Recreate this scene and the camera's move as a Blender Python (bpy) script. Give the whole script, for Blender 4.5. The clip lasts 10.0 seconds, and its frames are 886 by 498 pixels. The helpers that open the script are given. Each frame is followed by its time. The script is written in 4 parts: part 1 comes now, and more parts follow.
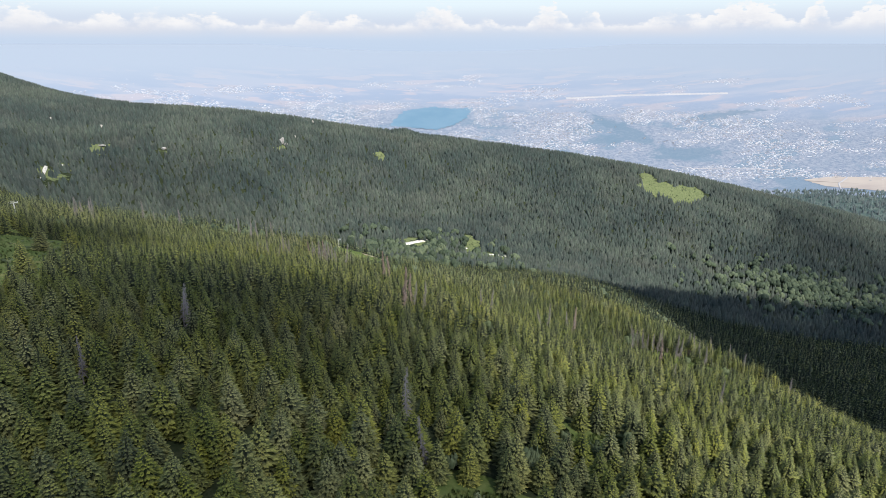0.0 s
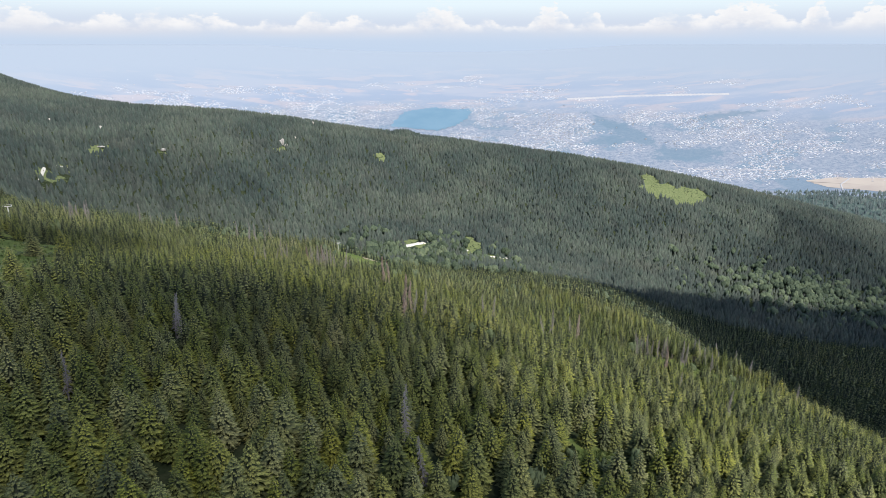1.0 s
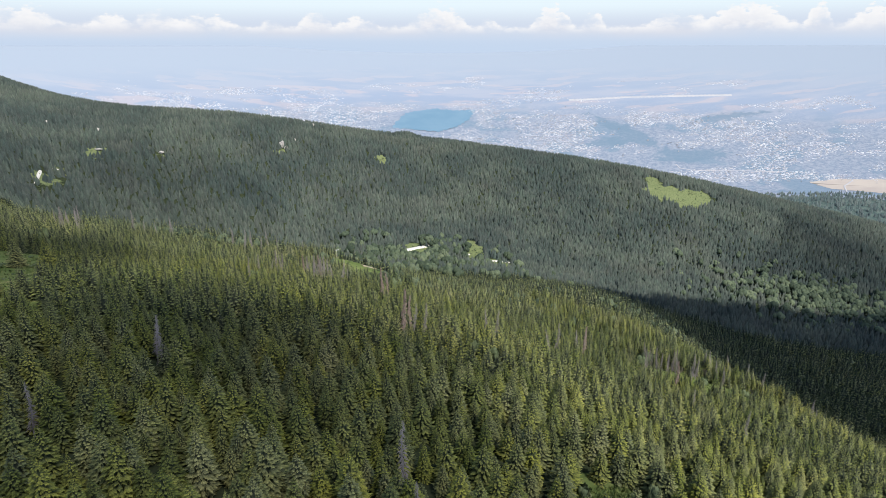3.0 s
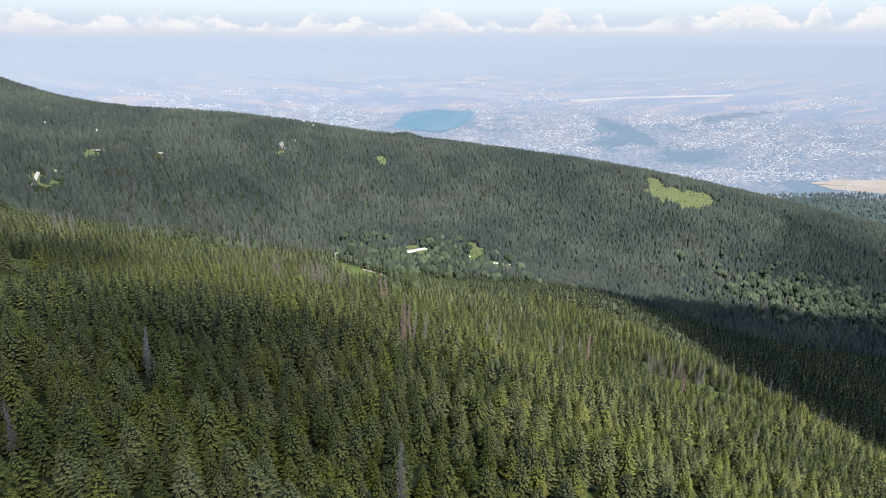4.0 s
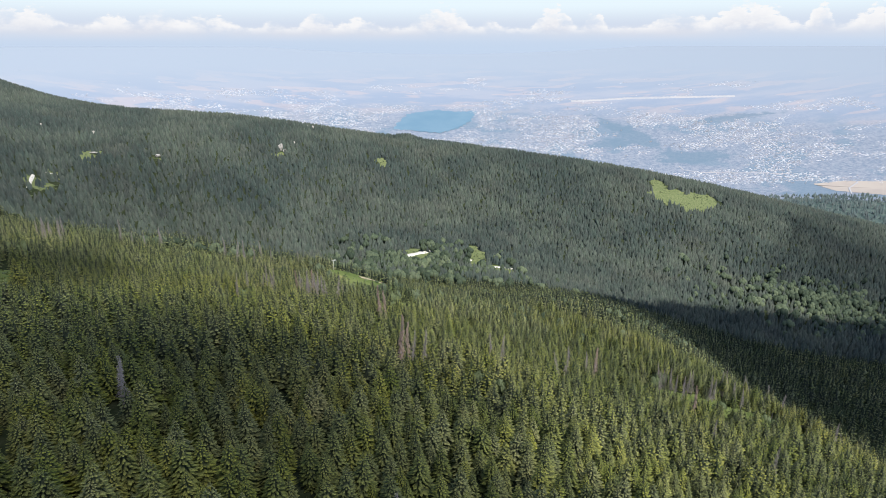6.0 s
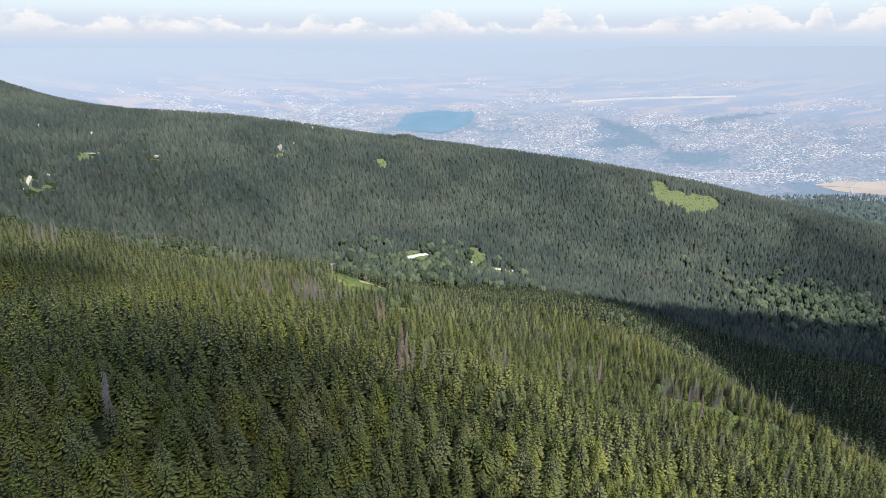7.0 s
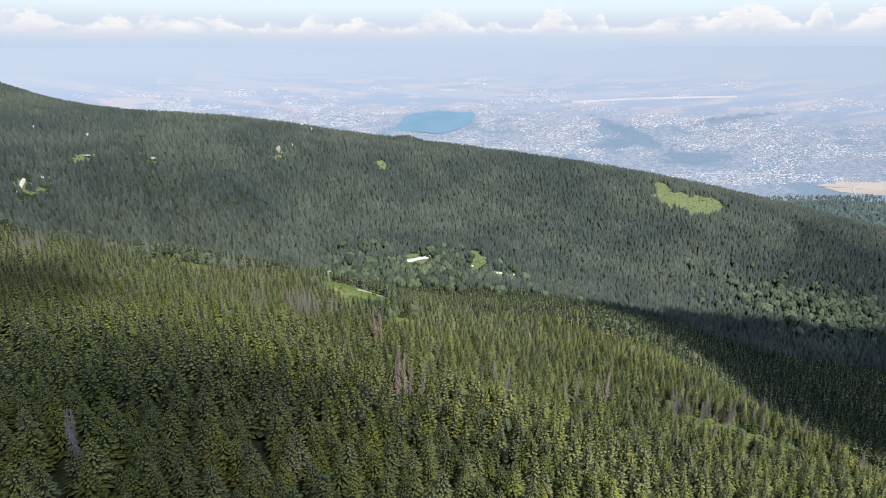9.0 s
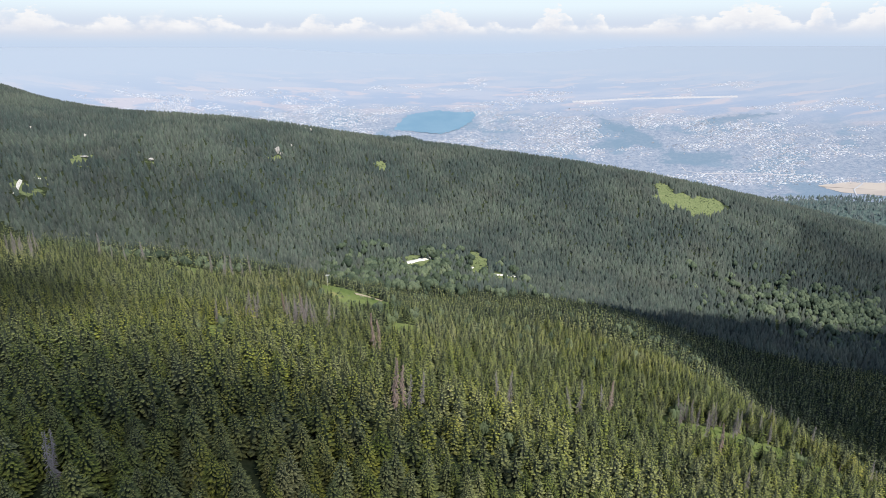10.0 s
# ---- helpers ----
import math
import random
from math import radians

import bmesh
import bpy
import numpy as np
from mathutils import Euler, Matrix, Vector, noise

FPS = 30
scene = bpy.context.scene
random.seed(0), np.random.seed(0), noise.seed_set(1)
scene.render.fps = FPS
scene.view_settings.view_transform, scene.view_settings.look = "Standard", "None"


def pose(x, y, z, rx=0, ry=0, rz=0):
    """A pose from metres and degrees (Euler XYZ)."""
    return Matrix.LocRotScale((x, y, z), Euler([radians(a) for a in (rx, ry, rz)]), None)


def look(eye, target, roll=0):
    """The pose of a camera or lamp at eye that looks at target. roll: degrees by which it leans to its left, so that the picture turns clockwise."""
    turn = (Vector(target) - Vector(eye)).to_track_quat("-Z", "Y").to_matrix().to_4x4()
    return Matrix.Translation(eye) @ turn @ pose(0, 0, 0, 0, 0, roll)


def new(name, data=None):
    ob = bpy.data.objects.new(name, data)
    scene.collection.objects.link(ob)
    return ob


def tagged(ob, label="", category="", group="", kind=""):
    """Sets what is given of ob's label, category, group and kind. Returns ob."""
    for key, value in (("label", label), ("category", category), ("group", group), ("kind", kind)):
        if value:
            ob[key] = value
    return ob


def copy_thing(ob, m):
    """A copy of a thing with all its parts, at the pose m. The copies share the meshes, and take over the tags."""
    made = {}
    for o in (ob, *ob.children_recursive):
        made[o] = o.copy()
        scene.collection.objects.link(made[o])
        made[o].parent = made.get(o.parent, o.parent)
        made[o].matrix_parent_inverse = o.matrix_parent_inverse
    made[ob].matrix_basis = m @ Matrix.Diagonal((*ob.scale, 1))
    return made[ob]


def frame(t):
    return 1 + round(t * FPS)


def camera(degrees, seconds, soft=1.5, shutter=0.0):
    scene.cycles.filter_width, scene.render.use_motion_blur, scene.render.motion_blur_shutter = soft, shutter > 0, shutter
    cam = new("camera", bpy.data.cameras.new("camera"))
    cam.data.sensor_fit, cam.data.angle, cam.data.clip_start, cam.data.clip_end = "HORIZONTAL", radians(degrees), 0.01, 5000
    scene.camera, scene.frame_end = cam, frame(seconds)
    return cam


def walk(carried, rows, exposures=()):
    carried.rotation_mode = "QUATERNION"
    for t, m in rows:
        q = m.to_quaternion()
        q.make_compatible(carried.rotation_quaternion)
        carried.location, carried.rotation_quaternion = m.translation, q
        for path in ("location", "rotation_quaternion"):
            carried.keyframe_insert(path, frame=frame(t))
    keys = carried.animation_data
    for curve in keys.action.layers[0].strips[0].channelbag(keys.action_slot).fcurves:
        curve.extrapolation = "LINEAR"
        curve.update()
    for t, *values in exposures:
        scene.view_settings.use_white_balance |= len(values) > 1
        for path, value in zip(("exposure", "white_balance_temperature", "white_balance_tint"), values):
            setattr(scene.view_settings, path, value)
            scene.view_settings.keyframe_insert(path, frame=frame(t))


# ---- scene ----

# ---------------------------------------------------------------- camera
cam = camera(71.0, 10.0, soft=0.8)
EYE = 700.0          # height of the first eye above the plain's datum
LENGTH = 60.0        # metres flown


def flight(t):
    """A level forward glide; the view swings slowly to the left and up, easing off towards the end."""
    u = t / 10
    ease = u * (1 - u)
    d = LENGTH * (u - 0.034 * ease)
    return pose(0.0016 * d, d, EYE + 0.0318 * d, 90 - 18.18 + 0.210 * u + 0.316 * ease, 0, 0.435 * u + 0.397 * ease) @ pose(0, 0, 0, 0, 0, -0.083 * u)


walk(cam, [(t / 2, flight(t / 2)) for t in range(21)],
     exposures=((0.0, 0.55), (10.0, 0.55)))

# ---------------------------------------------------------------- world and sun
SUN_ELEV, SUN_AZ = radians(56), radians(140)      # azimuth clockwise from +y
SUN_DIR = Vector((math.sin(SUN_AZ) * math.cos(SUN_ELEV), math.cos(SUN_AZ) * math.cos(SUN_ELEV), math.sin(SUN_ELEV)))
sun = new("sun", bpy.data.lights.new("sun", "SUN"))
sun.data.energy, sun.data.angle, sun.data.color = 4.0, radians(0.53), (1.0, 0.94, 0.83)
sun.matrix_world = look((0, 0, 2000), Vector((0, 0, 2000)) - SUN_DIR)


class Nodes:
    """Short hand for building a node tree."""
    def __init__(self, tree):
        self.t = tree
        tree.nodes.clear()

    def add(self, kind, **props):
        n = self.t.nodes.new(kind)
        for k, v in props.items():
            setattr(n, k, v)
        return n

    def link(self, a, b):
        self.t.links.new(a, b)

    def put(self, sock, v):
        if isinstance(v, bpy.types.NodeSocket):
            self.link(v, sock)
        else:
            sock.default_value = v

    def math(self, op, a, b=0.0, c=0.0, clamp=False):
        n = self.add("ShaderNodeMath", operation=op, use_clamp=clamp)
        for i, v in enumerate((a, b, c)):
            self.put(n.inputs[i], v)
        return n.outputs[0]

    def noise(self, vec, scale, detail=4.0, rough=0.55):
        n = self.add("ShaderNodeTexNoise")
        n.inputs["Scale"].default_value, n.inputs["Detail"].default_value, n.inputs["Roughness"].default_value = scale, detail, rough
        self.link(vec, n.inputs["Vector"])
        return n.outputs["Fac"]

    def ramp(self, fac, lo, hi, a=0.0, b=1.0):
        n = self.add("ShaderNodeMapRange")
        n.interpolation_type = "SMOOTHSTEP"
        self.put(n.inputs[0], fac)
        for i, v in enumerate((lo, hi, a, b)):
            self.put(n.inputs[i + 1], v)
        return n.outputs[0]

    def mix(self, fac, a, b, blend="MIX"):
        n = self.add("ShaderNodeMix", data_type="RGBA", blend_type=blend)
        self.put(n.inputs[0], fac)
        for i, v in ((6, a), (7, b)):
            self.put(n.inputs[i], v if isinstance(v, bpy.types.NodeSocket) else (*v, 1.0))
        return n.outputs[2]


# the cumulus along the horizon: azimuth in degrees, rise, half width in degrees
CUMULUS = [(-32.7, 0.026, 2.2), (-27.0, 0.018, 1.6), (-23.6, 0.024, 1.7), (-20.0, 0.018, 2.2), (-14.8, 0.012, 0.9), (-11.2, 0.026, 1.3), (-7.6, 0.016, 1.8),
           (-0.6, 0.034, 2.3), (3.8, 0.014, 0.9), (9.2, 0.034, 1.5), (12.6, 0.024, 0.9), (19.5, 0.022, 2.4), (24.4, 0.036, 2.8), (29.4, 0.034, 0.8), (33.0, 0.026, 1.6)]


def build_world():
    w = bpy.data.worlds.new("sky")
    scene.world = w
    w.use_nodes = True
    k = Nodes(w.node_tree)
    sky = k.add("ShaderNodeTexSky", sky_type="NISHITA", sun_disc=False, sun_elevation=SUN_ELEV, sun_rotation=SUN_AZ,
                altitude=1200.0, air_density=1.0, dust_density=2.0, ozone_density=1.0)
    co = k.add("ShaderNodeTexCoord").outputs["Generated"]
    sep = k.add("ShaderNodeSeparateXYZ")
    k.link(co, sep.inputs[0])
    X, Y, Z = sep.outputs
    # azimuth and elevation of the direction
    az = k.math("ARCTAN2", X, Y)
    el = k.math("ARCSINE", Z)
    flat = k.add("ShaderNodeCombineXYZ")
    k.link(k.math("MULTIPLY", az, 1.0), flat.inputs[0])
    k.link(k.math("MULTIPLY", el, 1.7), flat.inputs[1])
    v = flat.outputs[0]
    # cumulus bank low over the horizon: billowed tops, level hazy base
    top = None
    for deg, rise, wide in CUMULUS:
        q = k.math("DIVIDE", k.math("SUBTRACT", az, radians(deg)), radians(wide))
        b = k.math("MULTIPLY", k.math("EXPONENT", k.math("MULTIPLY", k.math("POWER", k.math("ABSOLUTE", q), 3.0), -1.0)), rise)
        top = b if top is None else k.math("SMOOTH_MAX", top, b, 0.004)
    billow = k.noise(v, 62.0, 6.0, 0.60)
    wisp = k.noise(v, 110.0, 4.0, 0.6)
    top = k.math("ADD", k.math("MULTIPLY", top, k.math("MULTIPLY_ADD", billow, 1.9, -0.10)), k.math("MULTIPLY_ADD", wisp, 0.012, 0.0205))
    depth = k.math("SUBTRACT", top, el)
    cloud = k.math("MULTIPLY", k.ramp(depth, -0.0015, 0.0045), k.ramp(el, 0.016, 0.030))
    cloud = k.math("MULTIPLY", cloud, k.ramp(k.noise(v, 22.0, 5.0, 0.6), 0.36, 0.56, 0.10, 0.9))
    shade = k.math("MULTIPLY", k.ramp(depth, 0.004, 0.028), k.ramp(billow, 0.35, 0.62, 1.0, 0.3))
    base_sky = k.mix(1.0, sky.outputs[0], (0.150, 0.145, 0.132), "MULTIPLY")
    air = k.mix(k.ramp(el, -0.005, 0.045), (0.390, 0.470, 0.590), (0.462, 0.510, 0.595))
    blue = k.mix(k.ramp(el, 0.045, 0.25), (0.555, 0.635, 0.685), base_sky)
    col = k.mix(k.ramp(el, 0.030, 0.062), air, blue)
    bank = k.math("MULTIPLY", k.math("MULTIPLY", k.ramp(el, 0.006, 0.022), k.ramp(el, 0.020, 0.036, 1.0, 0.0)), k.ramp(k.noise(v, 5.0, 4.0), 0.35, 0.65, 0.25, 0.8))
    col = k.mix(bank, col, (0.50, 0.515, 0.57))
    col = k.mix(cloud, col, k.mix(shade, (0.655, 0.65, 0.655), (0.49, 0.51, 0.57)))
    bg = k.add("ShaderNodeBackground")
    k.link(col, bg.inputs[0])
    bg.inputs[1].default_value = 1.0
    out = k.add("ShaderNodeOutputWorld")
    k.link(bg.outputs[0], out.inputs[0])


build_world()


# ---------------------------------------------------------------- materials
def material(name, dark, light, scale, rough=0.8, bump=0.0, tint="", tint_amount=0.0, spec=0.25, hue=0.055, big=0.02, patch=None, translucent=0.0, glow=0.0):
    """Two colours mixed by noise at two scales, an optional third colour in patches, and fine relief."""
    m = bpy.data.materials.new(name)
    m.use_nodes = True
    k = Nodes(m.node_tree)
    co = k.add("ShaderNodeNewGeometry").outputs["Position"]
    fine, broad = k.noise(co, scale, 5.0), k.noise(co, big, 4.0)
    col = k.mix(k.ramp(k.math("MULTIPLY_ADD", fine, 0.6, k.math("MULTIPLY", broad, 0.4)), 0.36, 0.64), dark, light)
    if patch:
        col = k.mix(k.ramp(k.noise(co, patch[1], 5.0, 0.6), patch[2], patch[3]), col, patch[0])
    if tint:
        fac = k.add("ShaderNodeObjectInfo").outputs["Random"] if tint == "*" else k.add("ShaderNodeAttribute", attribute_name=tint).outputs["Fac"]
        f = k.ramp(fac, 0.0, 1.0, 1.0 - tint_amount, 1.0 + tint_amount)
        hsv = k.add("ShaderNodeHueSaturation")
        k.link(col, hsv.inputs["Color"])
        k.link(f, hsv.inputs["Value"])
        k.link(k.math("MULTIPLY_ADD", fac, -hue, 0.5 + hue * 0.45), hsv.inputs["Hue"])
        col = hsv.outputs[0]
    b = k.add("ShaderNodeBsdfPrincipled")
    k.link(col, b.inputs["Base Color"])
    b.inputs["Roughness"].default_value = rough
    b.inputs["Specular IOR Level"].default_value = spec
    if glow:
        k.link(col, b.inputs["Emission Color"])
        b.inputs["Emission Strength"].default_value = glow
    if bump:
        n = k.add("ShaderNodeBump")
        n.inputs["Strength"].default_value = bump
        k.link(fine, n.inputs["Height"])
        k.link(n.outputs[0], b.inputs["Normal"])
    shader = b.outputs[0]
    if translucent:
        tr = k.add("ShaderNodeBsdfTranslucent")
        k.link(col, tr.inputs[0])
        mx = k.add("ShaderNodeMixShader")
        mx.inputs[0].default_value = translucent
        k.link(shader, mx.inputs[1])
        k.link(tr.outputs[0], mx.inputs[2])
        shader = mx.outputs[0]
    out = k.add("ShaderNodeOutputMaterial")
    k.link(shader, out.inputs[0])
    return m


def foliage(name, dark, light, dry, tint, scale=2.4, spread=0.36):
    """Needles: light tips, shade between boughs put in as dark colour, trees apart by their tint, stands by broad
    patches.
    """
    m = bpy.data.materials.new(name)
    m.use_nodes = True
    k = Nodes(m.node_tree)
    co = k.add("ShaderNodeNewGeometry").outputs["Position"]
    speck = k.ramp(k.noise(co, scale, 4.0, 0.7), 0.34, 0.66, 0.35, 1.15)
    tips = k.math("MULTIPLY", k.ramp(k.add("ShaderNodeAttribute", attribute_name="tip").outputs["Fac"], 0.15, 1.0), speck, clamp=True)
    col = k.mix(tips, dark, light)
    col = k.mix(k.ramp(k.noise(co, 0.017, 4.0, 0.6), 0.50, 0.66, 0.0, 0.6), col, k.mix(tips, dark, dry))
    col = k.mix(1.0, col, k.mix(k.ramp(k.noise(co, 0.009, 5.0, 0.65), 0.36, 0.64), (0.74, 0.80, 0.84), (1.22, 1.18, 1.10)), "MULTIPLY")
    fac = k.add("ShaderNodeObjectInfo").outputs["Random"] if tint == "*" else k.add("ShaderNodeAttribute", attribute_name=tint).outputs["Fac"]
    hsv = k.add("ShaderNodeHueSaturation")
    k.link(col, hsv.inputs["Color"])
    k.link(k.math("MULTIPLY_ADD", fac, 2 * spread, 1 - spread), hsv.inputs["Value"])
    k.link(k.math("MULTIPLY_ADD", fac, -0.035, 0.518), hsv.inputs["Hue"])
    k.link(k.math("MULTIPLY_ADD", k.math("FRACT", k.math("MULTIPLY", fac, 7.3)), 0.35, 0.75), hsv.inputs["Saturation"])
    b = k.add("ShaderNodeBsdfPrincipled")
    k.link(hsv.outputs[0], b.inputs["Base Color"])
    b.inputs["Roughness"].default_value = 0.7
    b.inputs["Specular IOR Level"].default_value = 0.2
    tr, mx = k.add("ShaderNodeBsdfTranslucent"), k.add("ShaderNodeMixShader")
    k.link(hsv.outputs[0], tr.inputs[0])
    mx.inputs[0].default_value = 0.18
    k.link(b.outputs[0], mx.inputs[1])
    k.link(tr.outputs[0], mx.inputs[2])
    out = k.add("ShaderNodeOutputMaterial")
    k.link(mx.outputs[0], out.inputs[0])
    return m


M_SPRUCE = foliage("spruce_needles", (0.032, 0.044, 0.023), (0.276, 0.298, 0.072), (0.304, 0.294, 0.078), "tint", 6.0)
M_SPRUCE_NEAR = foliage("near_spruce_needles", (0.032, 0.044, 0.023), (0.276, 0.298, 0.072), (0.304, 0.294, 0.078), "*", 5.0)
# far needles: the air's blue-grey haze is mixed into their green
M_FAR = foliage("hazed_spruce_needles", (0.036, 0.051, 0.047), (0.098, 0.124, 0.106), (0.122, 0.128, 0.110), "tint", 0.9, 0.30)
# foothill needles: both colours lifted and blued to carry stronger haze
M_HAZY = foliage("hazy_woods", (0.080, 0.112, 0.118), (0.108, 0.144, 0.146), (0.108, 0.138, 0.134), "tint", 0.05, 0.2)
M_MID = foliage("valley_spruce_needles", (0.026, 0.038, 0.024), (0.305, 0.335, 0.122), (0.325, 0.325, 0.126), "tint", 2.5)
M_LEAF = material("broad_leaves", (0.070, 0.100, 0.052), (0.150, 0.190, 0.100), 0.5, 0.7, tint="tint", tint_amount=0.3, big=0.02, translucent=0.15)
M_WOODS = material("grey_green_leaves", (0.040, 0.062, 0.040), (0.092, 0.122, 0.070), 0.9, 0.7, tint="tint", tint_amount=0.42, big=0.02, translucent=0.15)
M_GREY_LEAF = material("dull_leaves", (0.060, 0.080, 0.058), (0.102, 0.126, 0.086), 0.5, 0.7, tint="tint", tint_amount=0.3, big=0.02, translucent=0.15)
M_TUFT = material("meadow_grass_blades", (0.070, 0.112, 0.030), (0.145, 0.180, 0.060), 0.4, 0.8, tint="tint", tint_amount=0.3, translucent=0.25)
M_BARK = material("spruce_bark", (0.06, 0.045, 0.035), (0.16, 0.13, 0.10), 3.0, 0.9, 0.4)
M_OLD_BARK = material("weathered_spruce_bark", (0.13, 0.115, 0.10), (0.26, 0.235, 0.21), 2.0, 0.9, 0.3)
M_DEAD = material("weathered_dead_wood", (0.19, 0.165, 0.165), (0.33, 0.295, 0.295), 2.0, 0.85, 0.3, tint="tint", tint_amount=0.2)
M_RED = material("dead_reddish_needles", (0.13, 0.095, 0.08), (0.24, 0.185, 0.16), 0.8, 0.85)
GRASS = ((0.082, 0.118, 0.036), (0.158, 0.190, 0.072))


def build_ground_material():
    """Forest floor, meadow grass where the clearings are, and the plain far below with haze in its colours."""
    m = bpy.data.materials.new("land")
    m.use_nodes = True
    k = Nodes(m.node_tree)
    co = k.add("ShaderNodeNewGeometry").outputs["Position"]
    sep = k.add("ShaderNodeSeparateXYZ")
    k.link(co, sep.inputs[0])
    fine, broad = k.noise(co, 0.35, 6.0, 0.65), k.noise(co, 0.045, 4.0)
    floor_ = k.mix(k.ramp(fine, 0.35, 0.65), (0.024, 0.034, 0.018), (0.046, 0.056, 0.032))
    grass = k.mix(k.ramp(k.math("MULTIPLY_ADD", fine, 0.5, k.math("MULTIPLY", broad, 0.5)), 0.36, 0.64), *GRASS)
    grass = k.mix(k.ramp(k.noise(co, 0.09, 5.0, 0.65), 0.58, 0.72, 0.0, 0.7), grass, (0.26, 0.23, 0.11))
    # far grass: haze mixed into its colour by distance
    high = k.add("ShaderNodeVectorMath", operation="LENGTH")
    k.link(co, high.inputs[0])
    grass = k.mix(k.ramp(high.outputs["Value"], 600, 1000, 0.0, 0.75), grass, k.mix(k.ramp(fine, 0.35, 0.65), (0.112, 0.140, 0.070), (0.172, 0.194, 0.104)))
    mask = k.add("ShaderNodeAttribute", attribute_name="grass").outputs["Fac"]
    near = k.mix(k.ramp(k.math("ADD", mask, k.math("MULTIPLY_ADD", k.noise(co, 0.16, 5.0), 0.8, -0.4)), 0.42, 0.58), floor_, grass)
    # the plain: woods and suburbs close by, long fields beyond, the air's haze mixed into their colours with distance
    st = k.add("ShaderNodeVectorMath", operation="MULTIPLY")
    k.link(co, st.inputs[0])
    st.inputs[1].default_value = (0.30, 1.0, 0.0)
    sv = st.outputs[0]
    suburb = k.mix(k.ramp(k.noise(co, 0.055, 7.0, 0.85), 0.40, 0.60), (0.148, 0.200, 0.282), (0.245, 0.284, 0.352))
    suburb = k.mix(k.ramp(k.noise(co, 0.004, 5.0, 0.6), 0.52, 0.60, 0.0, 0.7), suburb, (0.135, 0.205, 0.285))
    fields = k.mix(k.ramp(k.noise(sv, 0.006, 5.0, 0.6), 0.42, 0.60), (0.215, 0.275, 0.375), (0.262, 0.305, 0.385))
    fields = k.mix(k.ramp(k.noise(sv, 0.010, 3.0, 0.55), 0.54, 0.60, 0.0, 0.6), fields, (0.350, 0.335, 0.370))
    far = k.add("ShaderNodeVectorMath", operation="LENGTH")
    k.link(co, far.inputs[0])
    r = far.outputs["Value"]
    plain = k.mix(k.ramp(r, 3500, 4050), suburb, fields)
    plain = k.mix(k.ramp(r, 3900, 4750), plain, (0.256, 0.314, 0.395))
    belt = k.add("ShaderNodeAttribute", attribute_name="belt").outputs["Fac"]
    plain = k.mix(k.ramp(k.math("ADD", belt, k.math("MULTIPLY_ADD", k.noise(co, 0.018, 6.0, 0.7), 1.8, -0.9)), 0.25, 0.7, 0.0, 0.75), plain, (0.122, 0.190, 0.266))
    foot = k.mix(k.ramp(k.noise(co, 0.05, 6.0, 0.7), 0.4, 0.62), (0.045, 0.072, 0.075), (0.085, 0.120, 0.115))
    plain = k.mix(k.ramp(k.math("ADD", r, k.math("MULTIPLY", k.noise(co, 0.006, 4.0), 260.0)), 2860, 2900), foot, plain)
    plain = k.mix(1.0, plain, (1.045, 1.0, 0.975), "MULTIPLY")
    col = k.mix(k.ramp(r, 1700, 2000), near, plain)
    b = k.add("ShaderNodeBsdfPrincipled")
    k.link(col, b.inputs["Base Color"])
    b.inputs["Roughness"].default_value = 0.95
    b.inputs["Specular IOR Level"].default_value = 0.0
    bp = k.add("ShaderNodeBump")
    bp.inputs["Distance"].default_value = 0.6
    k.link(fine, bp.inputs["Height"])
    k.link(k.ramp(r, 1000, 1900, 0.5, 0.0), bp.inputs["Strength"])
    k.link(bp.outputs[0], b.inputs["Normal"])
    out = k.add("ShaderNodeOutputMaterial")
    k.link(b.outputs[0], out.inputs[0])
    return m


M_LAND = build_ground_material()
M_GRAVEL = material("pale_gravel", (0.50, 0.48, 0.44), (0.72, 0.70, 0.66), 0.8, 0.9, 0.2)
M_DIRT = material("bare_dirt", (0.24, 0.20, 0.14), (0.38, 0.33, 0.25), 0.8, 0.95, 0.2)
M_ROCK = material("pale_granite", (0.22, 0.21, 0.20), (0.44, 0.42, 0.40), 0.35, 0.85, 0.5)
M_TEAL = material("flat_teal", (0.120, 0.212, 0.300), (0.140, 0.232, 0.318), 0.01, 0.6, big=0.004, spec=0.1)
# city walls and roofs, the pale blue of the air mixed into each
M_CITY = material("hazed_city_walls", (0.29, 0.31, 0.365), (0.445, 0.455, 0.495), 0.02, 0.9, hue=0.0, tint="tint", tint_amount=0.34, big=0.006)
M_ROOF = material("hazed_red_roofs", (0.36, 0.34, 0.385), (0.43, 0.395, 0.42), 0.02, 0.9, hue=0.0, tint="tint", tint_amount=0.2)
M_BLOCK = material("hazed_panel_walls", (0.30, 0.32, 0.37), (0.40, 0.41, 0.45), 0.05, 0.9)
M_ROOFING = material("hazed_flat_roofing", (0.30, 0.32, 0.37), (0.37, 0.38, 0.42), 0.05, 0.95)
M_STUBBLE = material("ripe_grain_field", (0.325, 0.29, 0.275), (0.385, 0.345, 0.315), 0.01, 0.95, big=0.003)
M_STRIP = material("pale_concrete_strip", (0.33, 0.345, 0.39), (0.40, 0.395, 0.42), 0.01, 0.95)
M_STEEL = material("galvanised_steel", (0.42, 0.43, 0.44), (0.58, 0.59, 0.60), 2.0, 0.5, spec=0.5)

